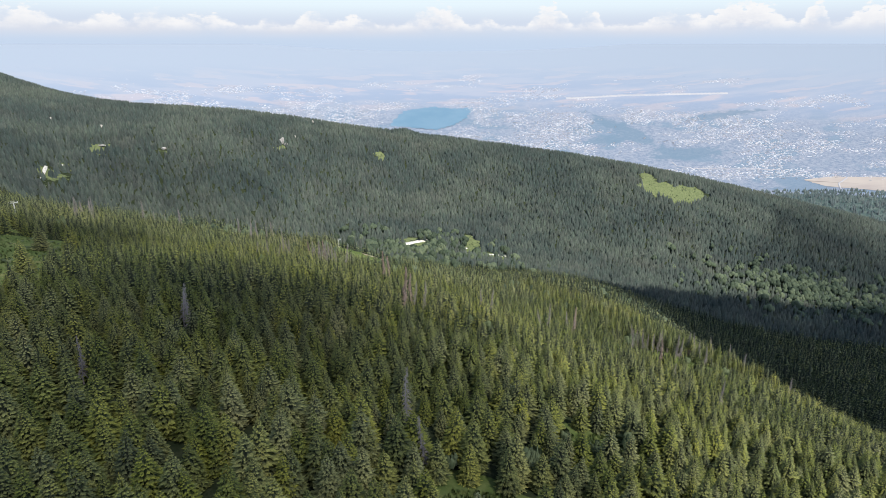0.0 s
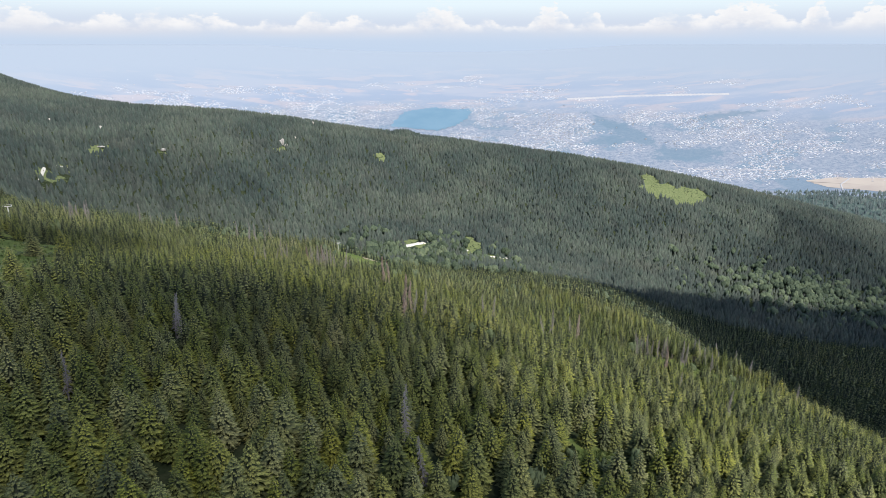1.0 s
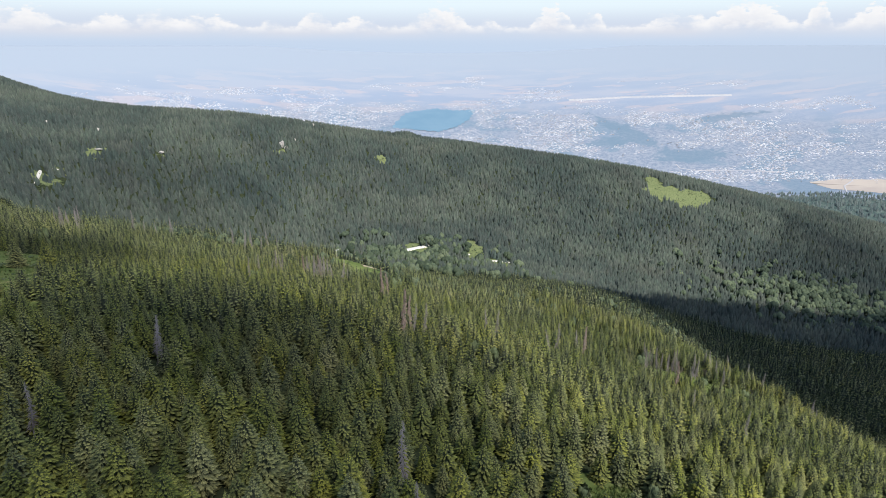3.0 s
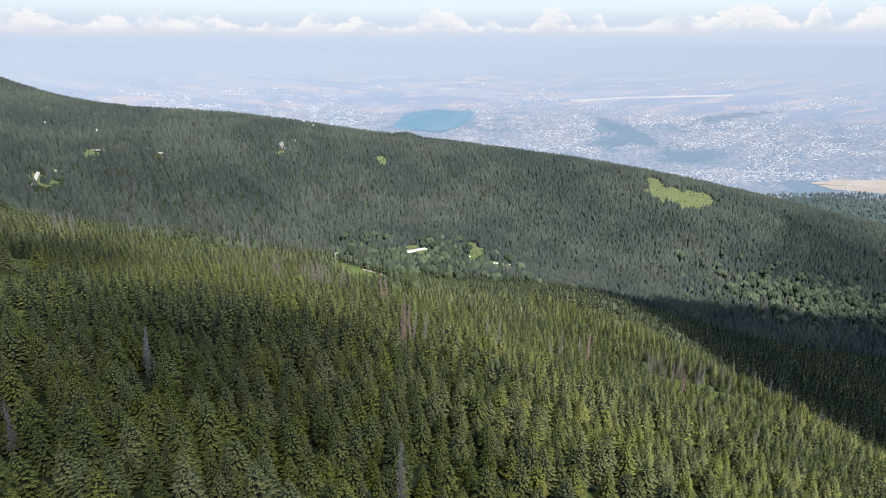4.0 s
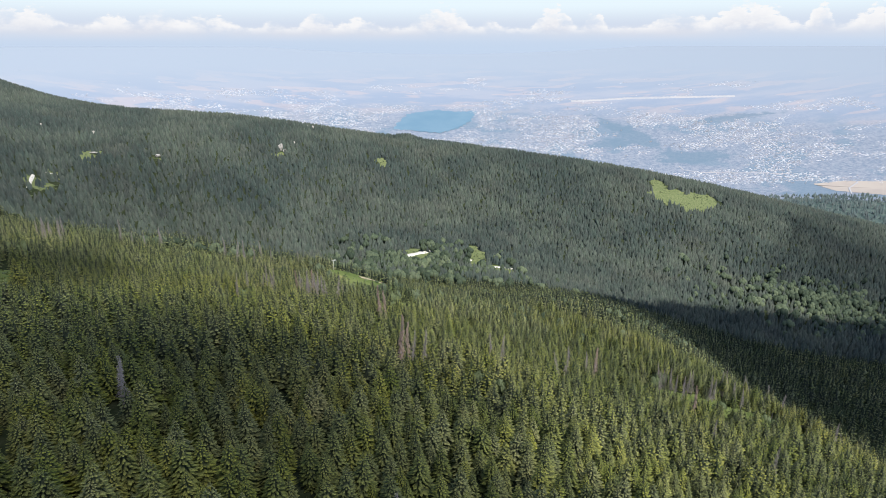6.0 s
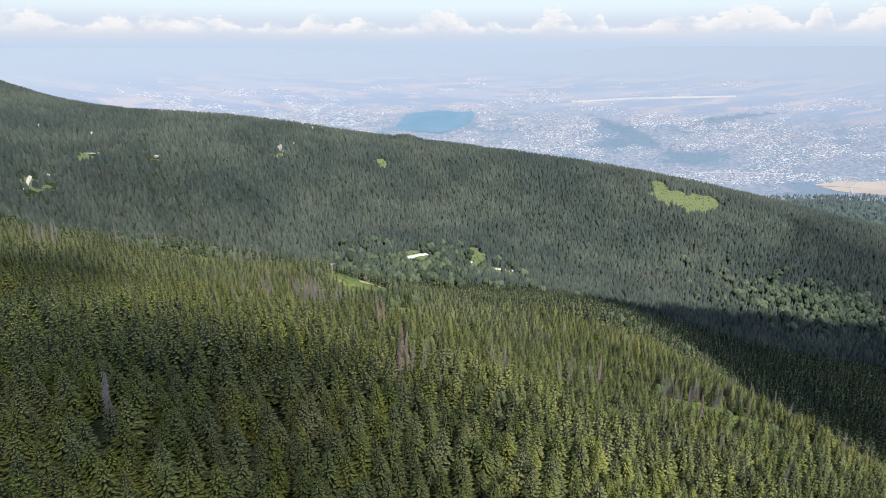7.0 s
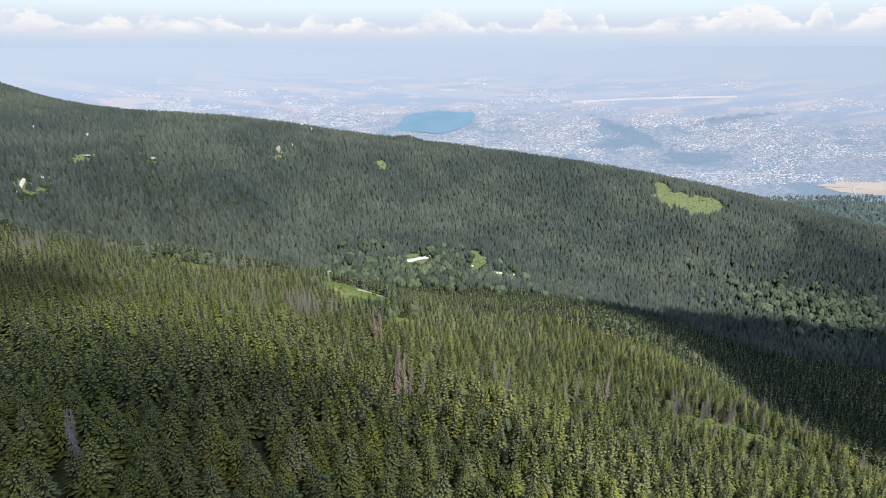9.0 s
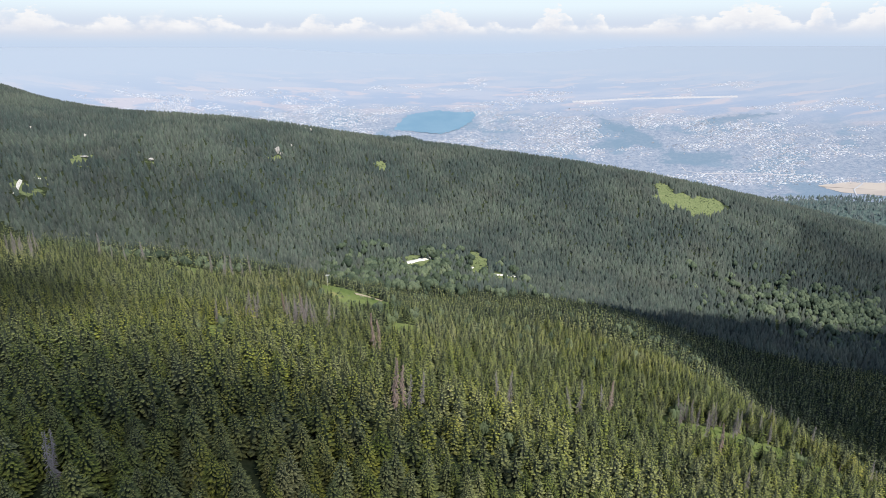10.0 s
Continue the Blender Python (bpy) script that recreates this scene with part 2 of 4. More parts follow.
# ---------------------------------------------------------------- the lie of the land
COARSE = [7, -77, 32, 40, -43, 87, 82, 10, -99, -2, -12, 77, -27, -9, -162, -47, 78, 7, -33, 30, 57, -84, 51, -220, 45, -61, -7, 13,
          -34, -91, 1, -96, -6, -36, 15, -99, -51, 38, -43, 44, 47, 96, -7, -89, -225, 100, -90, -56, -73, -1, -10, -11, 23, 1, 11, -3]
FINE = [-5, -8, 5, -3, 8, -17, 6, 13, 1, 2, -10, -12, -7, -15, 10, 2, -7, 22, 20, 2, 20, 8, -18, -1, 4]
SWELLS = [(x, y, 225.0) for y in range(-300, 1801, 300) for x in range(-900, 901, 300)] + \
         [(x, y, 82.5) for y in range(80, 501, 105) for x in range(-210, 211, 105)]


def smooth(a, b, v):
    s = np.clip((v - a) / (b - a), 0, 1)
    return s * s * (3 - 2 * s)


def land(x, y):
    """Height of the ground: a plain slope with broad swells, a far crest that falls away to the plain."""
    x0, y0 = np.asarray(x, float), np.asarray(y, float)
    xc, yc = np.clip(x0, -860, 900), np.clip(y0, -320, 5000)
    crest = 1225 - 0.00030 * np.maximum(0, np.abs(xc - 20) - 250) ** 2 * np.where(xc > 0, 0.5, 1.0)
    d = yc - crest
    over = (d + np.sqrt(d * d + 2500)) / 2
    yy = yc - over
    z = -122 - 0.325 * xc + 0.013 * yy - 0.33 * over
    for (cx, cy, s), a in zip(SWELLS, COARSE + FINE):
        z = z + a * np.exp(-((xc - cx) ** 2 + (yy - cy) ** 2) / (2 * s * s))
    z = z - 32 * np.exp(-(((xc - 820) / 260) ** 2 + ((y0 - 1130) / 260) ** 2))
    z = z - 50 * np.exp(-((xc - 290) ** 2 + (y0 - 380) ** 2) / (2 * 85.0 ** 2))
    z = z + 2.5 * (1 - smooth(380, 480, y0)) + 12 * np.exp(-((xc - 150) ** 2 + (y0 - 495) ** 2) / (2 * 60.0 ** 2)) - 8 * np.exp(-((xc - 112) ** 2 + (y0 - 408) ** 2) / (2 * 46.0 ** 2))
    z = z - 22 * np.exp(-((xc - 2) / 88) ** 2 - ((y0 - 402) / 100) ** 2) + 8 * np.exp(-((xc - 142) / 44) ** 2 - ((y0 - 290) / 70) ** 2) + 7.5 * np.exp(-((xc + 62) / 36) ** 2 - ((y0 - 390) / 34) ** 2) + 4 * smooth(950, 1150, y0) + 6 * np.exp(-((xc + 75) / 22) ** 2 - ((y0 - 1215) / 60) ** 2) - 4 * np.exp(-((xc + 45) / 60) ** 2 - ((y0 - 160) / 60) ** 2)
    r = np.hypot(x0, y0)
    plain = -640 + 0.27 * np.clip(r - 2700, 0, 2400) + 120 * np.exp(-(((x0 - 1350) / 620) ** 2 + ((y0 - 2150) / 300) ** 2))
    w = smooth(1500, 2250, r)
    return EYE + z * (1 - w) + plain * w


def land_z(x, y):
    return float(land(np.array([x]), np.array([y]))[0])


def mesh_from(name, verts, faces, mat, tint=None, smooth_shade=False, tip=None, normals=None):
    """A mesh out of arrays: verts (n,3), faces (m,3) or (m,4), tint and tip one value a vertex, rounded normals if given."""
    verts, faces = np.asarray(verts, np.float32), np.asarray(faces, np.int32)
    me = bpy.data.meshes.new(name)
    n, m, c = len(verts), len(faces), faces.shape[1]
    me.vertices.add(n)
    me.vertices.foreach_set("co", verts.ravel())
    me.loops.add(m * c)
    me.loops.foreach_set("vertex_index", faces.ravel())
    me.polygons.add(m)
    me.polygons.foreach_set("loop_start", np.arange(0, m * c, c, dtype=np.int32))
    me.polygons.foreach_set("loop_total", np.full(m, c, np.int32))
    me.update(calc_edges=True)
    if smooth_shade:
        me.polygons.foreach_set("use_smooth", np.ones(m, bool))
    if tint is not None:
        a = me.attributes.new("tint", "FLOAT", "POINT")
        a.data.foreach_set("value", np.asarray(tint, np.float32))
    if tip is not None:
        a = me.attributes.new("tip", "FLOAT", "POINT")
        a.data.foreach_set("value", np.asarray(tip, np.float32))
    if normals is not None:
        a = me.attributes.new("custom_normal", "FLOAT_VECTOR", "POINT")
        a.data.foreach_set("vector", np.asarray(normals, np.float32).ravel())
    for mm in (mat if isinstance(mat, (list, tuple)) else [mat]):
        me.materials.append(mm)
    return me


def grid_faces(nx, ny):
    i = np.arange(nx - 1)[None, :] + np.arange(ny - 1)[:, None] * nx
    return np.stack([i, i + 1, i + nx + 1, i + nx], -1).reshape(-1, 4)


def spaced(a, b, n, power, centre=0.0):
    s = np.linspace(-1, 1, n)
    half = np.sign(s) * np.abs(s) ** power
    return np.where(half < 0, centre + half * (centre - a), centre + half * (b - centre))


# clearings: centre, radii, turn in degrees
CLEARINGS = [(-160, 218, 68, 20, 122), (9, 93, 9, 5, 0), (38, 124, 9, 6, 20), (-22, 318, 6, 24, 0), (-80, 252, 4, 11, 15),
             (-51, 383, 21, 30, 0), (122, 270, 38, 9, -13), (38, 778, 11, 58, 0), (-34, 768, 20, 32, 10), (64, 722, 17, 26, 0),
             (366, 1082, 18, 55, -6), (402, 1050, 34, 38, 0), (440, 1068, 24, 26, 0), (-458, 714, 6, 16, 10), (-476, 736, 3, 15, 18), (-458, 742, 5, 14, 0), (-473, 769, 5, 8, 0), (-470, 848, 8, 18, 0),
             (-108, 1062, 8, 12, 0), (-256, 990, 4, 7, 0), (-404, 892, 6, 12, 0), (-225, 372, 20, 14, 0), (-150, 392, 34, 10, 0), (-105, 396, 20, 8, 0), (-136, 690, 8, 22, 0)]


def in_clearing(x, y, grow=0.0):
    hit = np.zeros(np.shape(x), bool)
    for cx, cy, a, b, deg in CLEARINGS:
        c, s = math.cos(radians(deg)), math.sin(radians(deg))
        u, v = (x - cx) * c + (y - cy) * s, -(x - cx) * s + (y - cy) * c
        rim = 1 + 0.22 * np.sin(x * 0.21 + y * 0.07) + 0.18 * np.sin(y * 0.27 - x * 0.12 + 1)
        hit |= (u / (a + grow)) ** 2 + (v / (b + grow)) ** 2 < rim
    return hit


def park(x, y):
    """Wooded belts without buildings."""
    c, s_ = math.cos(radians(-62)), math.sin(radians(-62))
    u, v = (x - 960) * c + (y - 3350) * s_, -(x - 960) * s_ + (y - 3350) * c
    return np.exp(-(u / 300) ** 2 - (v / 60) ** 2) + np.exp(-((x - 1180) / 190) ** 2 - ((y - 3000) / 65) ** 2) \
        + np.exp(-((x - 830) / 150) ** 2 - ((y - 3230) / 50) ** 2) + np.exp(-((x - 1500) / 260) ** 2 - ((y - 3420) / 45) ** 2)


def build_ground():
    gx = spaced(-4700, 4700, 220, 2.2)
    gy = np.concatenate([np.linspace(-900, 0, 24)[:-1], np.linspace(0, 450, 130)[:-1], np.linspace(450, 1350, 130)[:-1], np.linspace(1350, 4900, 90)])
    X, Y = np.meshgrid(gx, gy)
    Z = land(X, Y)
    verts = np.stack([X, Y, Z], -1).reshape(-1, 3)
    faces = grid_faces(len(gx), len(gy))
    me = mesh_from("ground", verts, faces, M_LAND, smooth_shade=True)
    a = me.attributes.new("grass", "FLOAT", "POINT")
    a.data.foreach_set("value", in_clearing(verts[:, 0], verts[:, 1], 4.5).astype(np.float32))
    a = me.attributes.new("belt", "FLOAT", "POINT")
    a.data.foreach_set("value", park(verts[:, 0], verts[:, 1]).astype(np.float32))
    tagged(new("ground", me), "forested mountain slopes falling to a wide hazy plain", "ground", kind="structure")


build_ground()

# ---------------------------------------------------------------- spruces


def girth(u):
    """Radius of a spruce crown at the share u of its height: full below, pointed above."""
    return 1.02 * (1 - u) ** 0.74 * min(1.0, 0.80 + u * 1.2) + 0.012


def crown_shape(levels, branches, seed, wide=0.20, sides=6, twigs=False):
    """A spruce crown of height 1 and radius 1: whorls of drooping boughs, each a ridge with two hanging wings, round a
    thin heart coloured dark for shade.
    Each vertex: place, share of light tips, normal."""
    r = np.random.default_rng(seed)
    V, F = [], []
    lean = r.normal(0, 0.03, 2)

    def put(x, y, z, t, n):
        n = np.asarray(n) + r.normal(0, 0.10, 3)
        n /= np.linalg.norm(n)
        V.append((x, y, z, t, *n))

    # the heart: stem and inner boughs, their shade put in as dark colour
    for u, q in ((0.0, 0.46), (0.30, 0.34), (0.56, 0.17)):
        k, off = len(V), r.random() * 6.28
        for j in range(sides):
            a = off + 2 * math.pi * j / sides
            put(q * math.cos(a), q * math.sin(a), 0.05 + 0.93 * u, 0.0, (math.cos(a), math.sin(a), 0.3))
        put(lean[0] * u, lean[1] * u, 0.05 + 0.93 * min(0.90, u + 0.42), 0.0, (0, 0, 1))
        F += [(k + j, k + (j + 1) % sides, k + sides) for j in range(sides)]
    for i in range(levels):
        u0 = (i + 0.5) / levels
        n = max(3, int(round(branches * (0.40 + 0.60 * (1 - u0)))))
        off = r.random() * 6.28
        thin = 0.86 + 0.26 * r.random()
        for b in range(n):
            u = min(0.985, max(0.01, u0 + (r.random() - 0.5) * 1.1 / levels))
            z0 = 0.075 + 0.925 * u
            a = off + 2 * math.pi * (b + 0.7 * (r.random() - 0.5)) / n
            L = girth(u) * thin * (0.70 + 0.45 * r.random())
            w = L * wide * (0.75 + 0.5 * r.random()) + 0.018
            drop = 0.010 + 0.036 * (1 - u) * (0.3 + 1.2 * r.random()) * min(1.0, L * 1.6)
            ca, sa = math.cos(a), math.sin(a)
            # upper boughs coloured paler, as light falls on the tops
            t = 0.60 + 0.25 * u + 0.5 * r.random()

            def at(q, side, h, tip, turn):
                put(q * ca - side * sa + lean[0] * u, q * sa + side * ca + lean[1] * u, z0 + h, tip * t,
                    (0.62 * ca - turn * sa, 0.62 * sa + turn * ca, 0.66))
            k = len(V)
            # dark at the root for inner shade, pale at the new shoot
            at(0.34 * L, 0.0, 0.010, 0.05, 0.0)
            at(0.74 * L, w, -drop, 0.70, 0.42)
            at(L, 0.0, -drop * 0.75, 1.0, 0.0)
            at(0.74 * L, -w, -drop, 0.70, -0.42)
            F += [(k, k + 2, k + 1), (k, k + 3, k + 2)]
            if twigs:
                for sgn in (1, -1):
                    k = len(V)
                    at(0.50 * L, 0.2 * w * sgn, -drop * 0.2, 0.25, 0.0)
                    at((0.80 + 0.12 * r.random()) * L, w * (1.5 + 0.8 * r.random()) * sgn, -drop * 1.1, 1.0, 0.5 * sgn)
                    at(0.72 * L, 0.5 * w * sgn, -drop * 0.7, 0.6, 0.2 * sgn)
                    F.append((k, k + 2, k + 1) if sgn > 0 else (k, k + 1, k + 2))
    # the leader
    k = len(V)
    for dx, dy, z, t in ((-0.045, 0, 0.93, 0.6), (0.045, 0, 0.93, 0.6), (0.0, 0, 1.03, 1.0), (0, -0.045, 0.93, 0.6), (0, 0.045, 0.93, 0.6)):
        put(lean[0] + dx, lean[1] + dy, z, t, (dx, dy, 0.05))
    F += [(k, k + 1, k + 2), (k + 3, k + 4, k + 2)]
    return np.array(V), np.array(F)


def cone_shape(sides, seed):
    """A far spruce: an uneven cone, full below and drawn out to a point."""
    r = np.random.default_rng(seed)
    V, F = [], []
    for u, q in ((-0.06, 0.95), (0.40, 0.66)):
        off = r.random() * 0.8
        for j in range(sides):
            a = off + 2 * math.pi * (j + 0.5 * (r.random() - 0.5)) / sides
            w = q * (0.72 + 0.56 * r.random())
            c, d = math.cos(a), math.sin(a)
            V.append((w * c, w * d, u + 0.14 * (r.random() - 0.5), 0.30 + 0.4 * r.random(), 0.66 * c, 0.66 * d, 0.75))
    V.append((0.1 * r.normal(), 0.1 * r.normal(), 1.0, 0.7, 0, 0, 1))
    for j in range(sides):
        k = (j + 1) % sides
        F += [(j, k, sides + j), (k, sides + k, sides + j), (sides + j, sides + k, 2 * sides)]
    return np.array(V), np.array(F)


def half_view(X, Y):
    """Half the width of the land that the flight looks over, at a place on it."""
    return 0.715 * (0.95 * np.maximum(Y, 0) + 0.312 * (EYE - land(X, Y))) + 14


def scatter(x0, x1, y0, y1, step, seed, loose=0.5):
    """Uneven rows of places in a stretch of the plan, within the widening view of the flight."""
    r = np.random.default_rng(seed)
    gx, gy = np.arange(x0, x1, step), np.arange(y0, y1, step * 0.92)
    X, Y = np.meshgrid(gx, gy)
    X = X + (np.arange(len(gy)) % 2)[:, None] * step / 2
    X, Y = X + r.uniform(-loose, loose, X.shape) * step, Y + r.uniform(-loose, loose, Y.shape) * step
    X, Y = X.ravel(), Y.ravel()
    keep = (np.abs(X) < half_view(X, Y)) & (Y >= y0) & (Y < y1)
    return X[keep], Y[keep], r


def joined(name, shapes, X, Y, Z, R, H, ang, tint, mat, lean=None):
    """Copies of the shapes as one mesh."""
    Vs, Fs, Ts, Ps, Ns, base = [], [], [], [], [], 0
    pick = np.arange(len(X)) % len(shapes)
    for s, (V, F) in enumerate(shapes):
        i = np.where(pick == s)[0]
        if not len(i):
            continue
        ca, sa = np.cos(ang[i])[:, None], np.sin(ang[i])[:, None]
        vx = (V[:, 0] * ca - V[:, 1] * sa) * R[i][:, None] + X[i][:, None]
        vy = (V[:, 0] * sa + V[:, 1] * ca) * R[i][:, None] + Y[i][:, None]
        vz = V[:, 2][None] * H[i][:, None] + Z[i][:, None]
        Vs.append(np.stack([vx, vy, vz], -1).reshape(-1, 3))
        if V.shape[1] < 7:
            V = np.column_stack([V[:, :3], np.ones(len(V)), np.tile((0.0, 0.0, 1.0), (len(V), 1))])
        Ns.append(np.stack([V[:, 4] * ca - V[:, 5] * sa, V[:, 4] * sa + V[:, 5] * ca, V[:, 6][None] + 0 * ca], -1).reshape(-1, 3))
        Fs.append((F[None] + (np.arange(len(i)) * len(V))[:, None, None]).reshape(-1, 3) + base)
        Ts.append(np.repeat(tint[i], len(V)))
        Ps.append(np.tile(V[:, 3], len(i)))
        base += len(i) * len(V)
    return mesh_from(name, np.concatenate(Vs), np.concatenate(Fs), mat, np.concatenate(Ts), tip=np.concatenate(Ps), normals=np.concatenate(Ns))


def around(cx, cy, n, sx, sy, seed):
    r = random.Random(seed)
    return [(cx + r.gauss(0, sx), cy + r.gauss(0, sy)) for _ in range(n)]


# standing dead spruces, bare and reddish
GREY = [(-10, 203), (-7, 206), (15, 226), (19, 229), (43, 250), (47, 252), (57, 262), (-84, 268), (-79, 266), (-69, 151), (-66, 147), (177, 278), (182, 281), (-8, 113), (-3, 101),
        (93, 222), (100, 196), (-76, 116), (-120, 372), (-112, 378)]
GREY += around(-62, 284, 19, 12, 5, 1) + around(106, 282, 12, 11, 5, 2) + around(142, 292, 10, 9, 6, 3) + around(-212, 350, 10, 6, 4, 4) + around(-182, 390, 5, 9, 4, 5) + around(-110, 388, 6, 14, 4, 6)
RED = [(-13, 199), (-11.5, 201), (-26, 258), (-24, 260), (-58, 290), (-66, 294), (60, 262), (98, 250)]


def by_the_dead(X, Y):
    """The thinned ground before and beside the dead trees."""
    near = np.zeros(len(X), bool)
    for x, y in GREY + RED:
        near |= ((X - x) / 1.9) ** 2 + ((Y - y + 1.6) / 3.6) ** 2 < 1
    return near


def forest(name, label, shapes, x0, x1, y0, y1, step, seed, size, mat, skip=None, plump=0.305, loose=0.5):
    X, Y, r = scatter(x0, x1, y0, y1, step, seed, loose)
    ok = ~in_clearing(X, Y, 1.5) & ~by_the_dead(X, Y)
    if skip is not None:
        ok &= ~skip(X, Y, r)
    X, Y = X[ok], Y[ok]
    # stands of older and younger trees
    stand = 0.5 + 0.5 * np.sin(X * 0.061 + 1.3 * np.sin(Y * 0.043)) * np.sin(Y * 0.057 + 1.1 * np.sin(X * 0.037 + 2))
    H = size * (0.58 + 0.18 * stand + 0.46 * r.random(len(X)))
    R = H * plump * (0.82 + 0.36 * r.random(len(X)))
    me = joined(name, shapes, X, Y, land(X, Y) - 0.3, R, H, r.random(len(X)) * 6.28, np.clip(0.30 * stand + 0.70 * r.random(len(X)), 0, 1), mat)
    return tagged(new(name, me), label, "forest", kind="stuff")


def broadleaf_share(X, Y):
    """Where broad-leaved trees take the spruces' place: the lower far slope, and scrub beside the clearings."""
    g = np.exp(-(((X - 510) / 130) ** 2 + ((Y - 785) / 56) ** 2)) * 0.72
    g = g + 0.9 * np.exp(-(((X + 165) / 55) ** 2 + ((Y - 408) / 16) ** 2)) + 0.45 * np.exp(-(((X + 40) / 80) ** 2 + ((Y - 740) / 60) ** 2))
    g = g + 0.45 * np.exp(-(((X + 95) / 120) ** 2 + ((Y - 590) / 95) ** 2))
    g = g + 0.3 * np.exp(-(((X - 160) / 50) ** 2 + ((Y - 470) / 40) ** 2))
    g = g + 0.65 * np.exp(-(((X - 5) / 75) ** 2 + ((Y - 366) / 26) ** 2))
    return g


NEAR_END = 108.0
SHAPES_A = [crown_shape(26, 19, i, 0.085, 8, True) for i in range(7)]
SHAPES_B = [crown_shape(23, 18, 10 + i, 0.10) for i in range(8)]
SHAPES_C = [crown_shape(13, 10, 20 + i, 0.16, 4) for i in range(8)]
SHAPES_D = [crown_shape(5, 6, 30 + i, 0.34, 4) for i in range(6)]
SHAPES_E = [cone_shape(4, 40 + i) for i in range(10)]


def leafy(X, Y, r):
    return r.random(len(X)) < 0.8 * broadleaf_share(X, Y)


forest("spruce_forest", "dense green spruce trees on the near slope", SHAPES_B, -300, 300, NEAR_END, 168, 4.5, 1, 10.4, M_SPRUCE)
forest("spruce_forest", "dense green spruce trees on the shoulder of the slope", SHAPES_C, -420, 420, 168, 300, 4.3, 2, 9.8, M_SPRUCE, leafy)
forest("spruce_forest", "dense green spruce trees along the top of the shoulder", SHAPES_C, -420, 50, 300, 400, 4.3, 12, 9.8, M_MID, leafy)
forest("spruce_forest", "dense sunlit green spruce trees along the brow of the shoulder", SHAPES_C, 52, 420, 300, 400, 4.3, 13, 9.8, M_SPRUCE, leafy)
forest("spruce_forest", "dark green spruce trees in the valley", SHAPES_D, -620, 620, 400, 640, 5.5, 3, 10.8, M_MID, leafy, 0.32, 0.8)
forest("spruce_forest", "spruce trees over the far hillside, haze in their colour", SHAPES_E, -1150, 1150, 640, 1300, 4.6, 4, 9.8, M_FAR, leafy, 0.34, 1.1)


def side_forest():
    r = np.random.default_rng(55)
    X, Y = r.uniform(-900, 900, 9000), r.uniform(-160, 900, 9000)
    ok = (np.abs(X) < half_view(X, Y) + 120) & ~((np.abs(X) < half_view(X, Y)) & (Y > 60)) & ((Y > 70) | (np.abs(X) > 150) | (Y < -90))
    X, Y = X[ok], Y[ok]
    H = 15 * (0.7 + 0.5 * r.random(len(X)))
    X2, Y2 = r.uniform(-150, 150, 1500), r.uniform(-90, 74, 1500)
    ok = ~((np.abs(X2) < 0.74 * np.maximum(Y2, 0) + 14) & (Y2 > 71)) & ~in_clearing(X2, Y2)
    X2, Y2 = X2[ok], Y2[ok]
    H2 = 16 * (0.6 + 0.5 * r.random(len(X2)))
    me = joined("spruce_forest", SHAPES_D, X2, Y2, land(X2, Y2) - 0.3, H2 * 0.2, H2, r.random(len(X2)) * 6.28, r.random(len(X2)), M_SPRUCE)
    tagged(new("spruce_forest", me), "spruce trees beneath the start of the flight", "forest", kind="stuff")
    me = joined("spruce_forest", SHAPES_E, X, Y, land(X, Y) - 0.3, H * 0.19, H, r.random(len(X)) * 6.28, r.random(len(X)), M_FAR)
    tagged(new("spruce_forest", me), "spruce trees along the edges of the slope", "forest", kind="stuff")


side_forest()


def leaf_crown(clumps, leaves, seed, leaf=1.0):
    """A broad-leaved crown of height and radius about 1: leaf clumps over several boughs."""
    r = np.random.default_rng(seed)
    V, F = [], []
    for c in range(clumps):
        a, q = r.random() * 6.28, 0.72 * math.sqrt(r.random())
        cx, cy, cz, rad = q * math.cos(a), q * math.sin(a), 0.34 + 0.44 * r.random() * (1 - q * 0.5), 0.22 + 0.15 * r.random()
        for _ in range(leaves):
            d = r.normal(0, 1, 3)
            d[2] = abs(d[2]) * 0.9 - 0.25
            d /= np.linalg.norm(d)
            p = np.array([cx, cy, cz]) + d * rad * np.array([1, 1, 0.62]) * (0.85 + 0.25 * r.random())
            nn = d * 0.55 + (p - np.array([0, 0, 0.2])) * 1.0 + r.normal(0, 0.07, 3)
            nn /= np.linalg.norm(nn) + 1e-6
            d = nn + r.normal(0, 0.35, 3)
            d /= np.linalg.norm(d) + 1e-6
            u = np.cross(d, r.normal(0, 1, 3))
            u /= np.linalg.norm(u) + 1e-6
            w = np.cross(d, u)
            s = (0.17 + 0.10 * r.random()) * leaf
            k = len(V)
            V += [(*(p + u * s), 1.0, *nn), (*(p + w * s * 0.8), 1.0, *nn), (*(p - u * s), 1.0, *nn), (*(p - w * s * 0.8), 1.0, *nn)]
            F += [(k, k + 1, k + 2), (k, k + 2, k + 3)]
    # dark heart and stem
    k = len(V)
    for j in range(6):
        a = j * math.pi / 3
        V.append((0.28 * math.cos(a), 0.28 * math.sin(a), 0.45, 0.0, math.cos(a), math.sin(a), 0.0))
    V += [(0, 0, 0.74, 0.0, 0, 0, 1), (0, 0, 0.0, 0.0, 0, 0, 1)]
    F += [(k + j, k + (j + 1) % 6, k + 6) for j in range(6)] + [(k + (j + 1) % 6, k + j, k + 7) for j in range(6)]
    return np.array(V), np.array(F)


